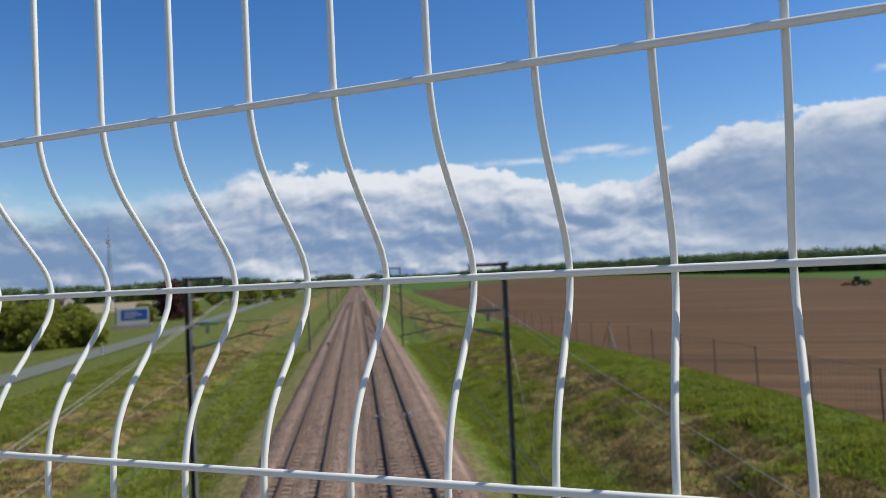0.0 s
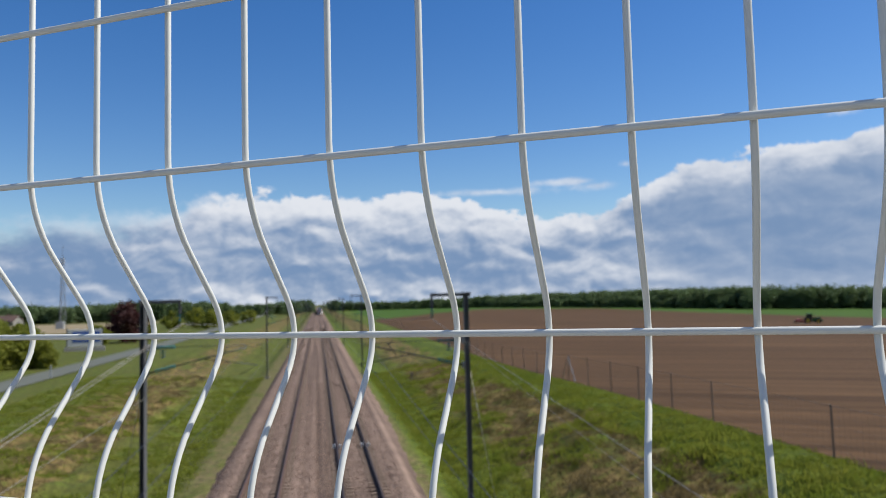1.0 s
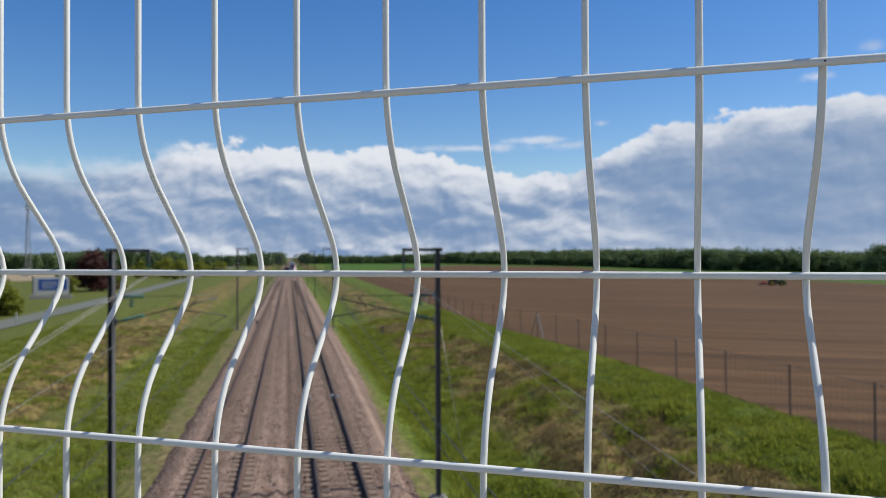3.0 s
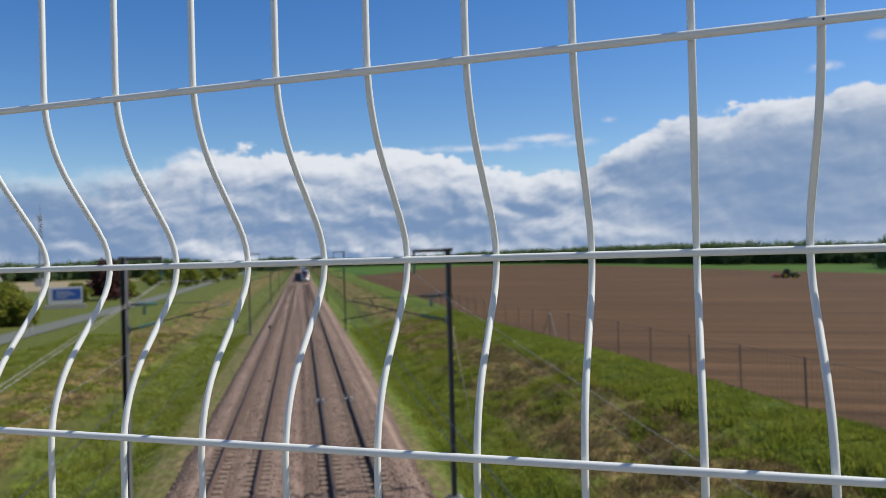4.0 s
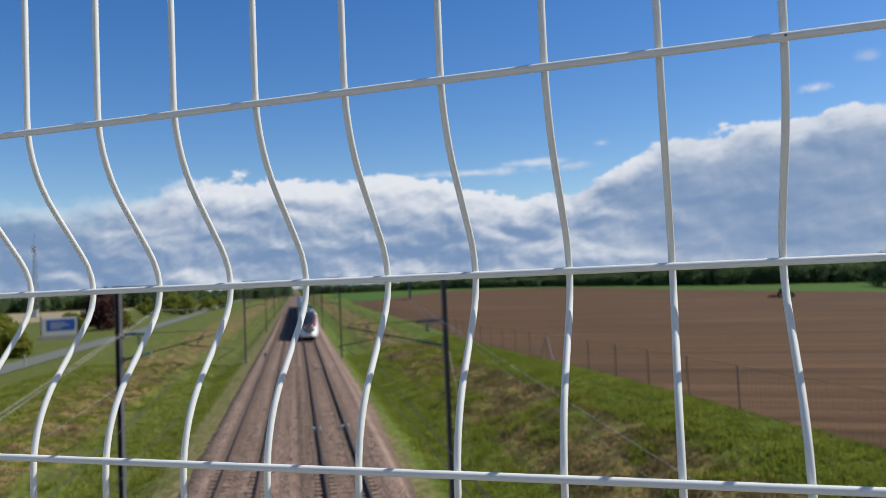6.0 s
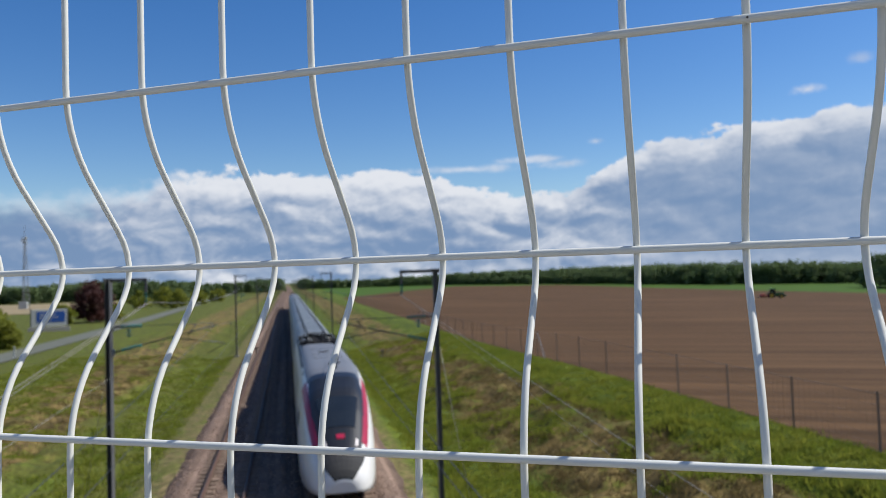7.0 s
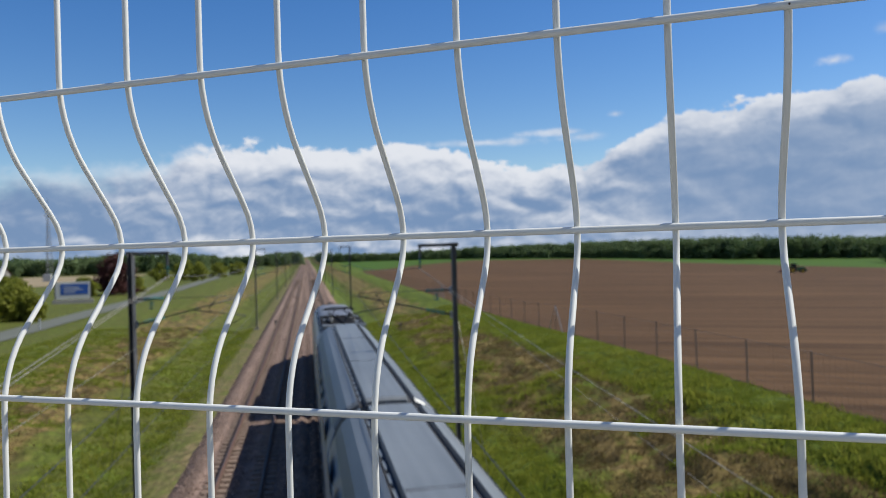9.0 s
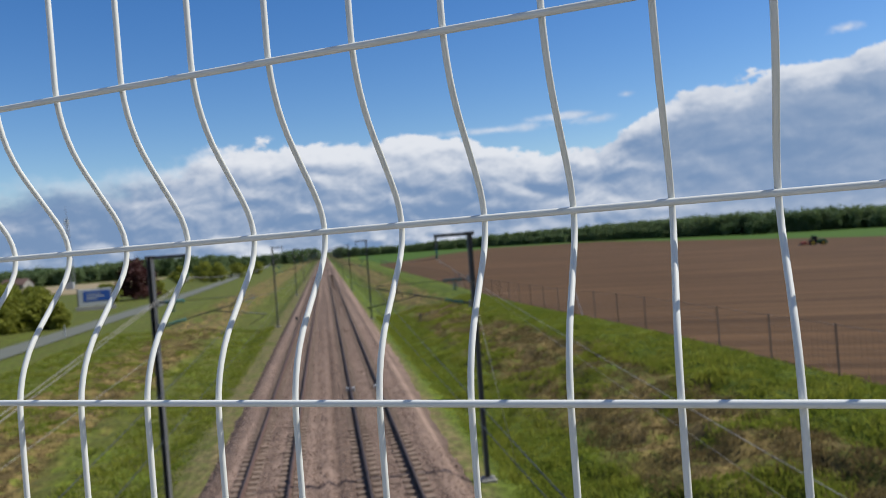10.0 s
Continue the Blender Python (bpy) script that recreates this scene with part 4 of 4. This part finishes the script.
# ---- beyond the lane: sign, tower, houses ----
def make_sign():
    s = empty("roadside_billboard", -41.0, 143, 0.25, 14)
    part("board", box(bmesh.new(), -2.75, 2.75, -0.12, 0.12, 0.75, 3.75, 0.04), SIGN_WHITE, s, "pale grey board")
    part("panel", box(bmesh.new(), -1.95, 2.5, -0.16, -0.115, 1.5, 3.35, 0.01), SIGN_BLUE, s, "blue printed panel")
    bm = bmesh.new()
    for i, w in enumerate((2.4, 3.0, 1.8)):
        box(bm, -1.45, -1.45 + w, -0.175, -0.155, 2.7 - i * 0.42, 2.86 - i * 0.42)
    part("text_bars", bm, SIGN_WHITE, s)
    for x in (-2.85, 2.85):
        part("leg", box(bmesh.new(), x - 0.1, x + 0.1, -0.1, 0.1, -0.3, 3.95, 0.015), MAST, s)
    part("skirt", box(bmesh.new(), -3.3, 3.3, -0.5, 0.5, -0.2, 0.62, 0.05), CONCRETE, s, "low concrete plinth")
    tagged(s, "pale roadside billboard with a blue panel", "billboard")
    p = empty("delineator_post", -29.5, 90.5, 0.1)
    part("stake", box(bmesh.new(), -0.07, 0.07, -0.05, 0.05, -0.2, 1.25, 0.02), SIGN_WHITE, p)
    tagged(p, "white delineator post on the lane's verge", "post")


def make_tower():
    t = empty("telecom_tower", -94, 300, 0.5)
    for a in (0.5, 2.594, 4.688):
        part("leg", rod(bmesh.new(), [(1.5 * math.cos(a), 1.5 * math.sin(a), -0.5), (0.55 * math.cos(a), 0.55 * math.sin(a), 20), (0.4 * math.cos(a), 0.4 * math.sin(a), 26)], 0.11, 6), GALV, t)
    bm = bmesh.new()
    P = lambda k, z: (np.interp(z, (0, 20, 26), (1.5, 0.55, 0.4)) * math.cos(0.5 + 2.094 * k), np.interp(z, (0, 20, 26), (1.5, 0.55, 0.4)) * math.sin(0.5 + 2.094 * k), z)
    for i in range(14):
        z0, z1 = i * 1.8, (i + 1) * 1.8
        for k in range(3):
            rod(bm, [P(k, z0), P(k + 1, z1)], 0.05, 4)
            rod(bm, [P(k, z1), P(k + 1, z1)], 0.05, 4)
    part("bracing", bm, GALV, t)
    for k in range(3):
        a = 1.2 + 2.094 * k
        part("antenna", box(bmesh.new(), 0.75 * math.cos(a) - 0.16, 0.75 * math.cos(a) + 0.16, 0.75 * math.sin(a) - 0.12, 0.75 * math.sin(a) + 0.12, 24.2, 26.6, 0.03), SIGN_WHITE, t, "pale panel antenna")
    part("pole", rod(bmesh.new(), [(0, 0, 25), (0, 0, 31)], 0.07, 6), MAST, t)
    part("equipment_cabin", box(bmesh.new(), -1.4, 1.4, -2.8, -1.6, -0.3, 2.8, 0.05), SIGN_WHITE, t, "pale equipment cabin")
    tagged(t, "lattice telecom tower with panel antennas", "tower")


def make_house(x, y, rz, w, d, h):
    t = empty("house", x, y, 0.4, rz)
    bm = bmesh.new()
    o = [(-w / 2, -0.5), (w / 2, -0.5), (w / 2, h), (0, h + w * 0.36), (-w / 2, h)]
    prism(bm, o, -d / 2, d / 2)
    part("wall", bm, PLASTER, t)
    bm = bmesh.new()
    e = 0.45
    k = w * 0.36 / (w / 2)
    o = [(-w / 2 - e, h - e * k + 0.02), (0, h + w * 0.36 + 0.02), (w / 2 + e, h - e * k + 0.02), (w / 2 + e, h - e * k + 0.24), (0, h + w * 0.36 + 0.26), (-w / 2 - e, h - e * k + 0.24)]
    prism(bm, o, -d / 2 - 0.4, d / 2 + 0.4)
    part("roof", bm, TILES, t)
    for i in range(3):
        yy = -d / 2 + d * (i + 0.5) / 3
        for s in (-1, 1):
            part("window", box(bmesh.new(), s * w / 2 - 0.05, s * w / 2 + 0.05, yy - 0.5, yy + 0.5, 1.0, 2.2, 0.02), GLASS_DARK, t)
    part("door", box(bmesh.new(), -0.5, 0.5, -d / 2 - 0.05, -d / 2 + 0.05, 0, 2.05, 0.02), MAST, t)
    part("chimney", box(bmesh.new(), 0.6, 1.2, -0.4, 0.4, h, h + w * 0.36 + 0.9, 0.03), TILES, t)
    tagged(t, "plastered farmhouse with a tiled roof, far across fields", "house", "far houses")


make_sign()
make_tower()
make_house(-150, 398, 70, 7, 13, 2.4)


# ---- the tractor ----
def wheel(bm_t, bm_r, x, y, r, w):
    rod(bm_t, [(x, y - w / 2, r), (x, y - w * 0.3, r), (x, y + w * 0.3, r), (x, y + w / 2, r)], r, 20)
    rod(bm_r, [(x, y - w / 2 - 0.02, r), (x, y + w / 2 + 0.02, r)], r * 0.55, 14)


def make_tractor():
    # faces along local +x
    tx, ty0 = 141.0, 197.5
    t = empty("tractor", tx, ty0, ground_z(tx, ty0) + 0.03, -28)
    for x, r, w in ((-0.95, 0.95, 0.6), (1.75, 0.72, 0.5)):
        for y in (-0.95, 0.95):
            a, b = bmesh.new(), bmesh.new()
            wheel(a, b, x, y, r, w)
            ty = part("tyre", a, RUBBER, t)
            part("rim", b, TRACTOR_YELLOW, ty, "yellow wheel rim")
    bm = bmesh.new()
    box(bm, 0.2, 2.6, -0.42, 0.42, 0.95, 1.85, 0.12)
    box(bm, -1.2, 2.2, -0.3, 0.3, 0.6, 1.1, 0.05)
    part("bonnet", bm, TRACTOR_GREEN, t)
    for y in (-1, 1):
        part("mudguard", box(bmesh.new(), -1.7, -0.2, y * 0.95 - 0.3, y * 0.95 + 0.3, 1.88, 2.0, 0.05), TRACTOR_GREEN, t)
    part("cab_glass", box(bmesh.new(), -1.25, 0.25, -0.72, 0.72, 1.5, 2.75, 0.08), GLASS_DARK, t, "dark cab windows")
    part("cab_roof", box(bmesh.new(), -1.35, 0.4, -0.8, 0.8, 2.75, 2.95, 0.06), TRACTOR_GREEN, t)
    part("exhaust", rod(bmesh.new(), [(1.0, 0.35, 1.8), (1.0, 0.35, 2.7)], 0.05, 8), RUBBER, t)
    part("front_weight", box(bmesh.new(), 2.6, 3.1, -0.45, 0.45, 0.6, 1.15, 0.05), TRACTOR_GREEN, t)
    tagged(t, "green tractor with yellow wheel rims on bare soil", "tractor")
    h = empty("harrow", tx, ty0, ground_z(tx, ty0) + 0.03, -28)
    bm = bmesh.new()
    for x in (-2.3, -3.1, -3.9):
        box(bm, x - 0.08, x + 0.08, -2.0, 2.0, 0.62, 0.80, 0.02)
    for y in (-1.9, 0, 1.9):
        box(bm, -4.0, -1.75, y - 0.07, y + 0.07, 0.70, 0.86, 0.02)
    part("frame", bm, HARROW_RED, h)
    part("hopper", box(bmesh.new(), -3.9, -2.7, -1.9, 1.9, 0.86, 1.35, 0.08), HARROW_RED, h)
    part("roller", rod(bmesh.new(), [(-4.35, -2.0, 0.3), (-4.35, 2.0, 0.3)], 0.3, 12), RUBBER, h)
    bm = bmesh.new()
    for x in (-2.3, -3.1, -3.9):
        for k in range(9):
            rod(bm, [(x, -1.9 + k * 0.475, 0.65), (x - 0.12, -1.9 + k * 0.475, 0.3), (x + 0.05, -1.9 + k * 0.475, -0.05)], 0.025, 4)
    part("tines", bm, RUBBER, h)
    tagged(h, "red harrow hitched behind the tractor", "harrow")


make_tractor()


# ---- the train ----
NOSE = [  # distance from tip, half width, underside, top
    (0.0, 0.40, 0.48, 0.82), (0.12, 0.68, 0.42, 1.10), (0.4, 0.89, 0.37, 1.42), (0.9, 1.06, 0.32, 1.79), (1.6, 1.21, 0.30, 2.22), (2.5, 1.32, 0.30, 2.80),
    (3.5, 1.39, 0.30, 3.38), (4.5, 1.41, 0.30, 3.76), (5.6, 1.41, 0.30, 3.95), (7.0, 1.41, 0.30, 4.05), (23.2, 1.41, 0.30, 4.05)]
NS = [n[0] for n in NOSE]


def nose_point(s, u, out=0.0):
    """Skin of the power car: s metres behind the tip, u from -1 (one sill) over the roof to 1."""
    w, zb, zt = (float(np.interp(s, NS, [n[k] for n in NOSE])) for k in (1, 2, 3))
    a = u * math.pi / 2 * 1.0
    ex = float(np.interp(s, (0, 1, 3, 6), (0.95, 0.84, 0.60, 0.42)))
    ez = float(np.interp(s, (0, 1, 3, 6), (0.84, 0.72, 0.52, 0.40)))
    x = (w + out) * math.copysign(abs(math.sin(a)) ** ex, a)
    z = zb + (zt + out - zb) * max(0.0, math.cos(a)) ** ez
    return Vector((x, s - out, z))


def nose_patch(s0, s1, u0, u1, out, ns=8, nu=8, edge=None):
    bm = bmesh.new()
    rows = []
    for i in range(ns + 1):
        f = i / ns
        s = s0 + (s1 - s0) * f
        k = edge(f) if edge else 1.0
        m = (u0 + u1) / 2
        rows.append([bm.verts.new(nose_point(s, m + (u0 + (u1 - u0) * j / nu - m) * k, out)) for j in range(nu + 1)])
    for a, b in zip(rows, rows[1:]):
        for j in range(nu):
            bm.faces.new((a[j], a[j + 1], b[j + 1], b[j]))
    bmesh.ops.recalc_face_normals(bm, faces=bm.faces[:])
    g = bmesh.ops.extrude_face_region(bm, geom=bm.faces[:])
    bmesh.ops.translate(bm, verts=[e for e in g["geom"] if isinstance(e, bmesh.types.BMVert)], vec=(0, 0, -0.03))
    return bm


def power_car(train):
    """Nose at local y 0; the car runs towards +y."""
    bm = bmesh.new()
    us = [-1 + i / 14 for i in range(29)]
    ss = [0, 0.05, 0.12, 0.25, 0.4, 0.65, 0.9, 1.25, 1.6, 2.0, 2.5, 3.0, 3.5, 4.0, 4.5, 5.0, 5.6, 6.3, 7.0, 9, 12, 15, 18, 21, 23.2]
    rows = [[bm.verts.new(nose_point(s, u)) for u in us] for s in ss]
    for a, b in zip(rows, rows[1:]):
        for j in range(len(us) - 1):
            f = bm.faces.new((a[j], a[j + 1], b[j + 1], b[j]))
            f.smooth = True
            lim = abs(us[j] + us[j + 1]) / 2
            sm = (a[0].co.y + b[0].co.y) / 2
            f.material_index = 1 if (sm > 4.4 and lim < 0.34) else (2 if sm > 7.0 and lim > 0.62 else 0)
    bm.faces.new(rows[0])
    bm.faces.new(rows[-1])
    for j in (0,):
        bm.faces.new([r[0] for r in rows] + [r[-1] for r in rows[::-1]])
    bmesh.ops.recalc_face_normals(bm, faces=bm.faces[:])
    body = part("power_car", bm, [TRAIN_WHITE, CAR_ROOF, TRAIN_SIDE], train, "white-nosed power car with a grey roof")
    part("front_mask", nose_patch(0.10, 5.0, -0.40, 0.40, 0.010, 18, 12, lambda f: (0.92 + 0.08 * math.sin(min(1, f * 2.6) * 1.57)) * (1.0 - 0.35 * max(0.0, f - 0.7) / 0.3)), TRAIN_DARK, body, "dark grey front mask")
    part("windscreen", nose_patch(1.75, 3.15, -0.24, 0.24, 0.024, 6, 8, lambda f: 0.92 + 0.08 * f), GLASS_DARK, body, "tinted windscreen")
    part("lower_grille", nose_patch(0.05, 0.86, -0.50, 0.50, 0.022, 6, 8, lambda f: 0.72 + 0.28 * math.sin(f * 1.57)), RUBBER, body)
    for s in (-1, 1):
        u = s * 0.27
        part("headlight", nose_patch(1.00, 1.30, u - 0.03, u + 0.03, 0.026, 3, 3), LAMP_GLASS, body, "clear headlight")
        u = s * 0.46
        part("stripe", nose_patch(1.3, 4.9, u - 0.08, u + 0.08, 0.010, 10, 3), TRAIN_RED, body, "crimson stripe")
        part("roof_gutter", nose_patch(6.2, 23.0, s * 0.40 - 0.03, s * 0.40 + 0.03, 0.006, 6, 1), RUBBER, body, "dark roof gutter")
        u = s * 0.80
        part("side_window", nose_patch(4.2, 4.9, u - 0.07, u + 0.05, 0.012, 3, 3), GLASS_DARK, body)
    part("logo_plate", nose_patch(1.24, 1.42, -0.045, 0.045, 0.026, 2, 4), TRAIN_RED, body)
    bm = bmesh.new()
    rod(bm, [(-0.1, 6.0, 4.0), (-0.1, 6.0, 4.12), (0.35, 6.0, 4.12)], 0.035, 8)
    part("horn", bm, TUBE, body)
    part("roof_lamp", rod(bmesh.new(), [(0.15, 5.6, 3.92), (0.15, 5.6, 4.12)], 0.06, 8), TUBE, body)
    part("roof_aerial", rod(bmesh.new(), [(0.35, 7.6, 4.03), (0.35, 7.6, 4.24)], 0.04, 8), TUBE, body)
    for y in (9.0, 10.4, 13.5):
        part("roof_hatch", box(bmesh.new(), -0.62, 0.62, y, y + 0.9, 4.03, 4.062, 0.012), CAR_ROOF, body)
    part("roof_vent", box(bmesh.new(), -0.30, 0.20, 11.7, 11.95, 4.03, 4.08, 0.02), RUBBER, body, "black roof vent")
    part("equipment_well", box(bmesh.new(), -1.08, 1.08, 16.9, 22.6, 3.99, 4.085, 0.01), SOOT, body, "sooty black roof well")
    for x in (-0.55, 0.55):
        for y in (17.8, 19.4, 21.2):
            bm = bmesh.new()
            insulator(bm, (x, y, 4.05), (x, y, 4.33), 4, 0.1)
            part("roof_insulator", bm, CONCRETE, body, "grey roof insulator")
    bm = bmesh.new()
    for x in (-0.55, 0.55):
        rod(bm, [(x, 17.8, 4.34), (x, 19.4, 4.34), (x * 0.5, 21.2, 4.34)], 0.035, 6)
        rod(bm, [(x, 20.8, 4.34), (x * 0.4, 17.4, 4.42)], 0.03, 6)
    rod(bm, [(-0.9, 16.9, 4.40), (-0.6, 16.9, 4.50), (0.6, 16.9, 4.50), (0.9, 16.9, 4.40)], 0.035, 6)
    rod(bm, [(-0.8, 17.3, 4.44), (0.8, 17.3, 4.44)], 0.03, 6)
    part("pantograph", bm, SOOT, body, "folded black pantograph")
    for x0, x1, y0, y1 in ((-0.98, -0.35, 18.4, 18.9), (0.45, 0.98, 20.0, 20.4), (-0.95, -0.60, 21.4, 22.3)):
        part("equipment_cover", box(bmesh.new(), x0, x1, y0, y1, 4.06, 4.17, 0.03), TRAIN_ROOF, body, "pale grey equipment cover")
    for x in (-0.75, 0.1, 0.72):
        part("roof_conduit", rod(bmesh.new(), [(x, 17.0, 4.10), (x + 0.1, 19.0, 4.16), (x - 0.1, 22.5, 4.14)], 0.05, 6), SOOT, body)
    part("rear_cowl", box(bmesh.new(), -1.05, 1.05, 22.65, 23.15, 3.95, 4.12, 0.05), TRAIN_ROOF, body)
    bogies(body, (3.9, 17.8))
    return body


def bogies(parent, ys):
    for y in ys:
        bm = bmesh.new()
        box(bm, -1.15, 1.15, y - 1.9, y + 1.9, 0.42, 0.75, 0.04)
        for dy in (-1.45, 1.45):
            for x in (-0.75, 0.75):
                rod(bm, [(x - 0.07, y + dy, 0.455), (x + 0.07, y + dy, 0.455)], 0.455, 18)
        part("bogie", bm, RUBBER, parent)


COACH_HALF = [(0.0, 4.22), (0.47, 4.21), (0.50, 4.09), (0.63, 4.08), (0.66, 4.17), (0.90, 4.04), (1.08, 3.85), (1.22, 3.60), (1.33, 3.30), (1.40, 3.0), (1.42, 2.0), (1.42, 1.0), (1.36, 0.42), (1.25, 0.30)]
PITCH_COACH = 19.125


def coach_shell():
    bm = bmesh.new()
    loop = [(-x, z) for x, z in COACH_HALF[:0:-1]] + COACH_HALF
    n = len(loop)
    rows = []
    for y, k in ((0.0, 0.965), (0.06, 0.99), (0.14, 1.0), (4.6, 1.0), (9.2, 1.0), (13.8, 1.0), (18.35, 1.0), (18.43, 0.99), (18.50, 0.965)):
        rows.append([bm.verts.new((x * k, y, 2.2 + (z - 2.2) * k)) for x, z in loop])
    for a, b in zip(rows, rows[1:]):
        for j in range(n):
            f = bm.faces.new((a[j], a[(j + 1) % n], b[(j + 1) % n], b[j]))
            zc = sum(v.co.z for v in f.verts) / 4
            xc = abs(sum(v.co.x for v in f.verts) / 4)
            f.material_index = 0 if zc > 3.45 else (1 if zc > 0.5 else 2)
            if 0.5 < xc < 0.64 and zc > 4:
                f.material_index = 2
    bm.faces.new(rows[0])
    bm.faces.new(rows[-1])
    bmesh.ops.recalc_face_normals(bm, faces=bm.faces[:])
    me = bpy.data.meshes.new("coach")
    bm.to_mesh(me)
    bm.free()
    for m in (TRAIN_ROOF, TRAIN_SIDE, RUBBER):
        me.materials.append(m)
    return me


def mesh_of(name, bm, material):
    me = bpy.data.meshes.new(name)
    bm.to_mesh(me)
    bm.free()
    me.materials.append(material)
    return me


TRAIN_X = TRACKS[1] + 0.06


def make_train():
    train = tagged(empty("high_speed_train", TRAIN_X, 25, 0), "grey-roofed double-deck high-speed train with white noses", "train")
    power_car(train)
    shell = coach_shell()
    pane = mesh_of("window", box(bmesh.new(), -0.006, 0.006, -0.75, 0.75, -0.36, 0.36), GLASS_DARK)
    rung = mesh_of("roof_rung", box(bmesh.new(), -0.028, 0.028, -0.24, 0.24, -0.01, 0.015), TRAIN_ROOF)
    hatch = mesh_of("roof_seam", box(bmesh.new(), -0.46, 0.46, -0.02, 0.02, -0.004, 0.008), RUBBER)
    y = 23.9
    for i in range(8):
        c = piece("coach", shell, train, 0, y)
        for s in (-1, 1):
            for k in range(8):
                piece("window", pane, c, s * 1.422, 1.6 + k * 2.18, 1.75)
                piece("window", pane, c, s * 1.385, 1.6 + k * 2.18, 3.12)
        for k in range(24):
            piece("roof_rung", rung, c, -0.565, 0.6 + k * 0.75, 4.095)
        for yy in (6.1, 12.4):
            piece("roof_seam", hatch, c, 0, yy, 4.212)
        bm = bmesh.new()
        loop = [(-x * 0.93, 2.2 + (z - 2.2) * 0.93) for x, z in COACH_HALF[:0:-1]] + [(x * 0.93, 2.2 + (z - 2.2) * 0.93) for x, z in COACH_HALF]
        prism(bm, loop, -0.62 if i else -0.70, 0.0)
        part("gangway_bellows", bm, RUBBER, c, "black gangway bellows")
        bogies(c, (-0.45,))
        y += PITCH_COACH
    rear = power_car(train)
    rear.location, rear.rotation_euler = (0, y - 0.62 + 23.9, 0), (0, 0, math.pi)
    return train


TRAIN = make_train()


# ---- the bridge and its fence ----
def make_bridge():
    b = empty("bridge", 0.22, 0.30, EYE, SKEW)
    part("deck", box(bmesh.new(), -32, 32, -9.5, 0.25, -1.72, -1.38, 0.02), DECK, b, "pale worn concrete deck")
    part("kerb", box(bmesh.new(), -32, 32, -0.16, 0.20, -1.40, -1.05, 0.02), CONCRETE, b, "concrete edge beam")
    part("far_kerb", box(bmesh.new(), -32, 32, -9.4, -9.0, -1.40, -1.05, 0.02), CONCRETE, b)
    tagged(b, "concrete road bridge crossing the railway", "bridge", kind="structure")


def fillet(points, r, n=7):
    out = [Vector(points[0])]
    for a, b, c in zip(points, points[1:], points[2:]):
        a, b, c = Vector(a), Vector(b), Vector(c)
        p, q = b + (a - b).normalized() * r, b + (c - b).normalized() * r
        for i in range(n + 1):
            t = i / n
            out.append(p * (1 - t) ** 2 + b * 2 * t * (1 - t) + q * t ** 2)
    out.append(Vector(points[-1]))
    return out


FOLD = 0.0545     # how far the fold stands out
PITCH = 0.055
ROW = 0.1009


def make_fence():
    f = empty("mesh_fence_panel", 0.22, 0.30, EYE, SKEW)
    pts = fillet([(0, 0, -1.0), (0, 0, -0.079), (0, FOLD + 0.009, 0), (0, 0, 0.079), (0, 0, 0.74)], 0.033)
    bm = rod(bmesh.new(), pts, 0.0019, 14)
    one = bpy.data.meshes.new("upright_wire")
    bm.to_mesh(one)
    bm.free()
    one.materials.append(WHITE_WIRE)
    one.polygons.foreach_set("use_smooth", [True] * len(one.polygons))
    rng = random.Random(2)
    for k in range(-19, 27):
        piece("upright_wire", one, f, -k * PITCH + rng.uniform(-.0004, .0004), rng.uniform(-.0003, .0003), 0)
    bm = rod(bmesh.new(), [(-26.5 * PITCH, 0, 0), (-10 * PITCH, 0.0002, 0.0003), (0, 0, 0), (19.5 * PITCH, 0, 0)], 0.0021, 14)
    bar = bpy.data.meshes.new("cross_wire")
    bm.to_mesh(bar)
    bm.free()
    bar.materials.append(WHITE_WIRE)
    bar.polygons.foreach_set("use_smooth", [True] * len(bar.polygons))
    for j in range(-9, 8):
        piece("cross_wire", bar, f, 0, (FOLD - 0.0042) if j == 0 else -0.0039, j * ROW)
    bm = bmesh.new()
    bmesh.ops.create_icosphere(bm, subdivisions=1, radius=0.0006, matrix=Matrix.Translation((0.0, -0.0061, ROW)))
    part("rust_spot", bm, RAIL, f, "tiny dark rust spot on a weld")
    tagged(f, "white coated steel mesh fence panel with a V fold", "fence panel", "bridge fence")
    along = Vector((math.cos(radians(SKEW)), math.sin(radians(SKEW)), 0)) * 2.6
    for k in (-1, 1):
        copy_thing(f, Matrix.Translation(along * k) @ pose(0.22, 0.30, EYE, 0, 0, SKEW))
    for x in (-4.09, -1.49, 1.11, 3.71):
        p = empty("fence_post", 0.22, 0.30, EYE, SKEW)
        part("tube", box(bmesh.new(), x - 0.03, x + 0.03, 0.012, 0.072, -1.05, 0.80, 0.006), WHITE_WIRE, p)
        part("cap", box(bmesh.new(), x - 0.032, x + 0.032, 0.010, 0.074, 0.80, 0.815, 0.004), RUBBER, p, "black cap")
        part("foot", box(bmesh.new(), x - 0.07, x + 0.07, -0.03, 0.11, -1.06, -1.045, 0.003), GALV, p)
        tagged(p, "white square steel post holding the mesh panels", "fence post", "bridge fence posts")


make_bridge()
make_fence()


def motions():
    """The train runs at a steady 83 metres a second."""
    walk(TRAIN, [(t, pose(TRAIN_X, 25.2 + 83.0 * (7.0 - t), 0)) for t in (0.0, 2.5, 5.0, 7.5, 10.0)])


motions()
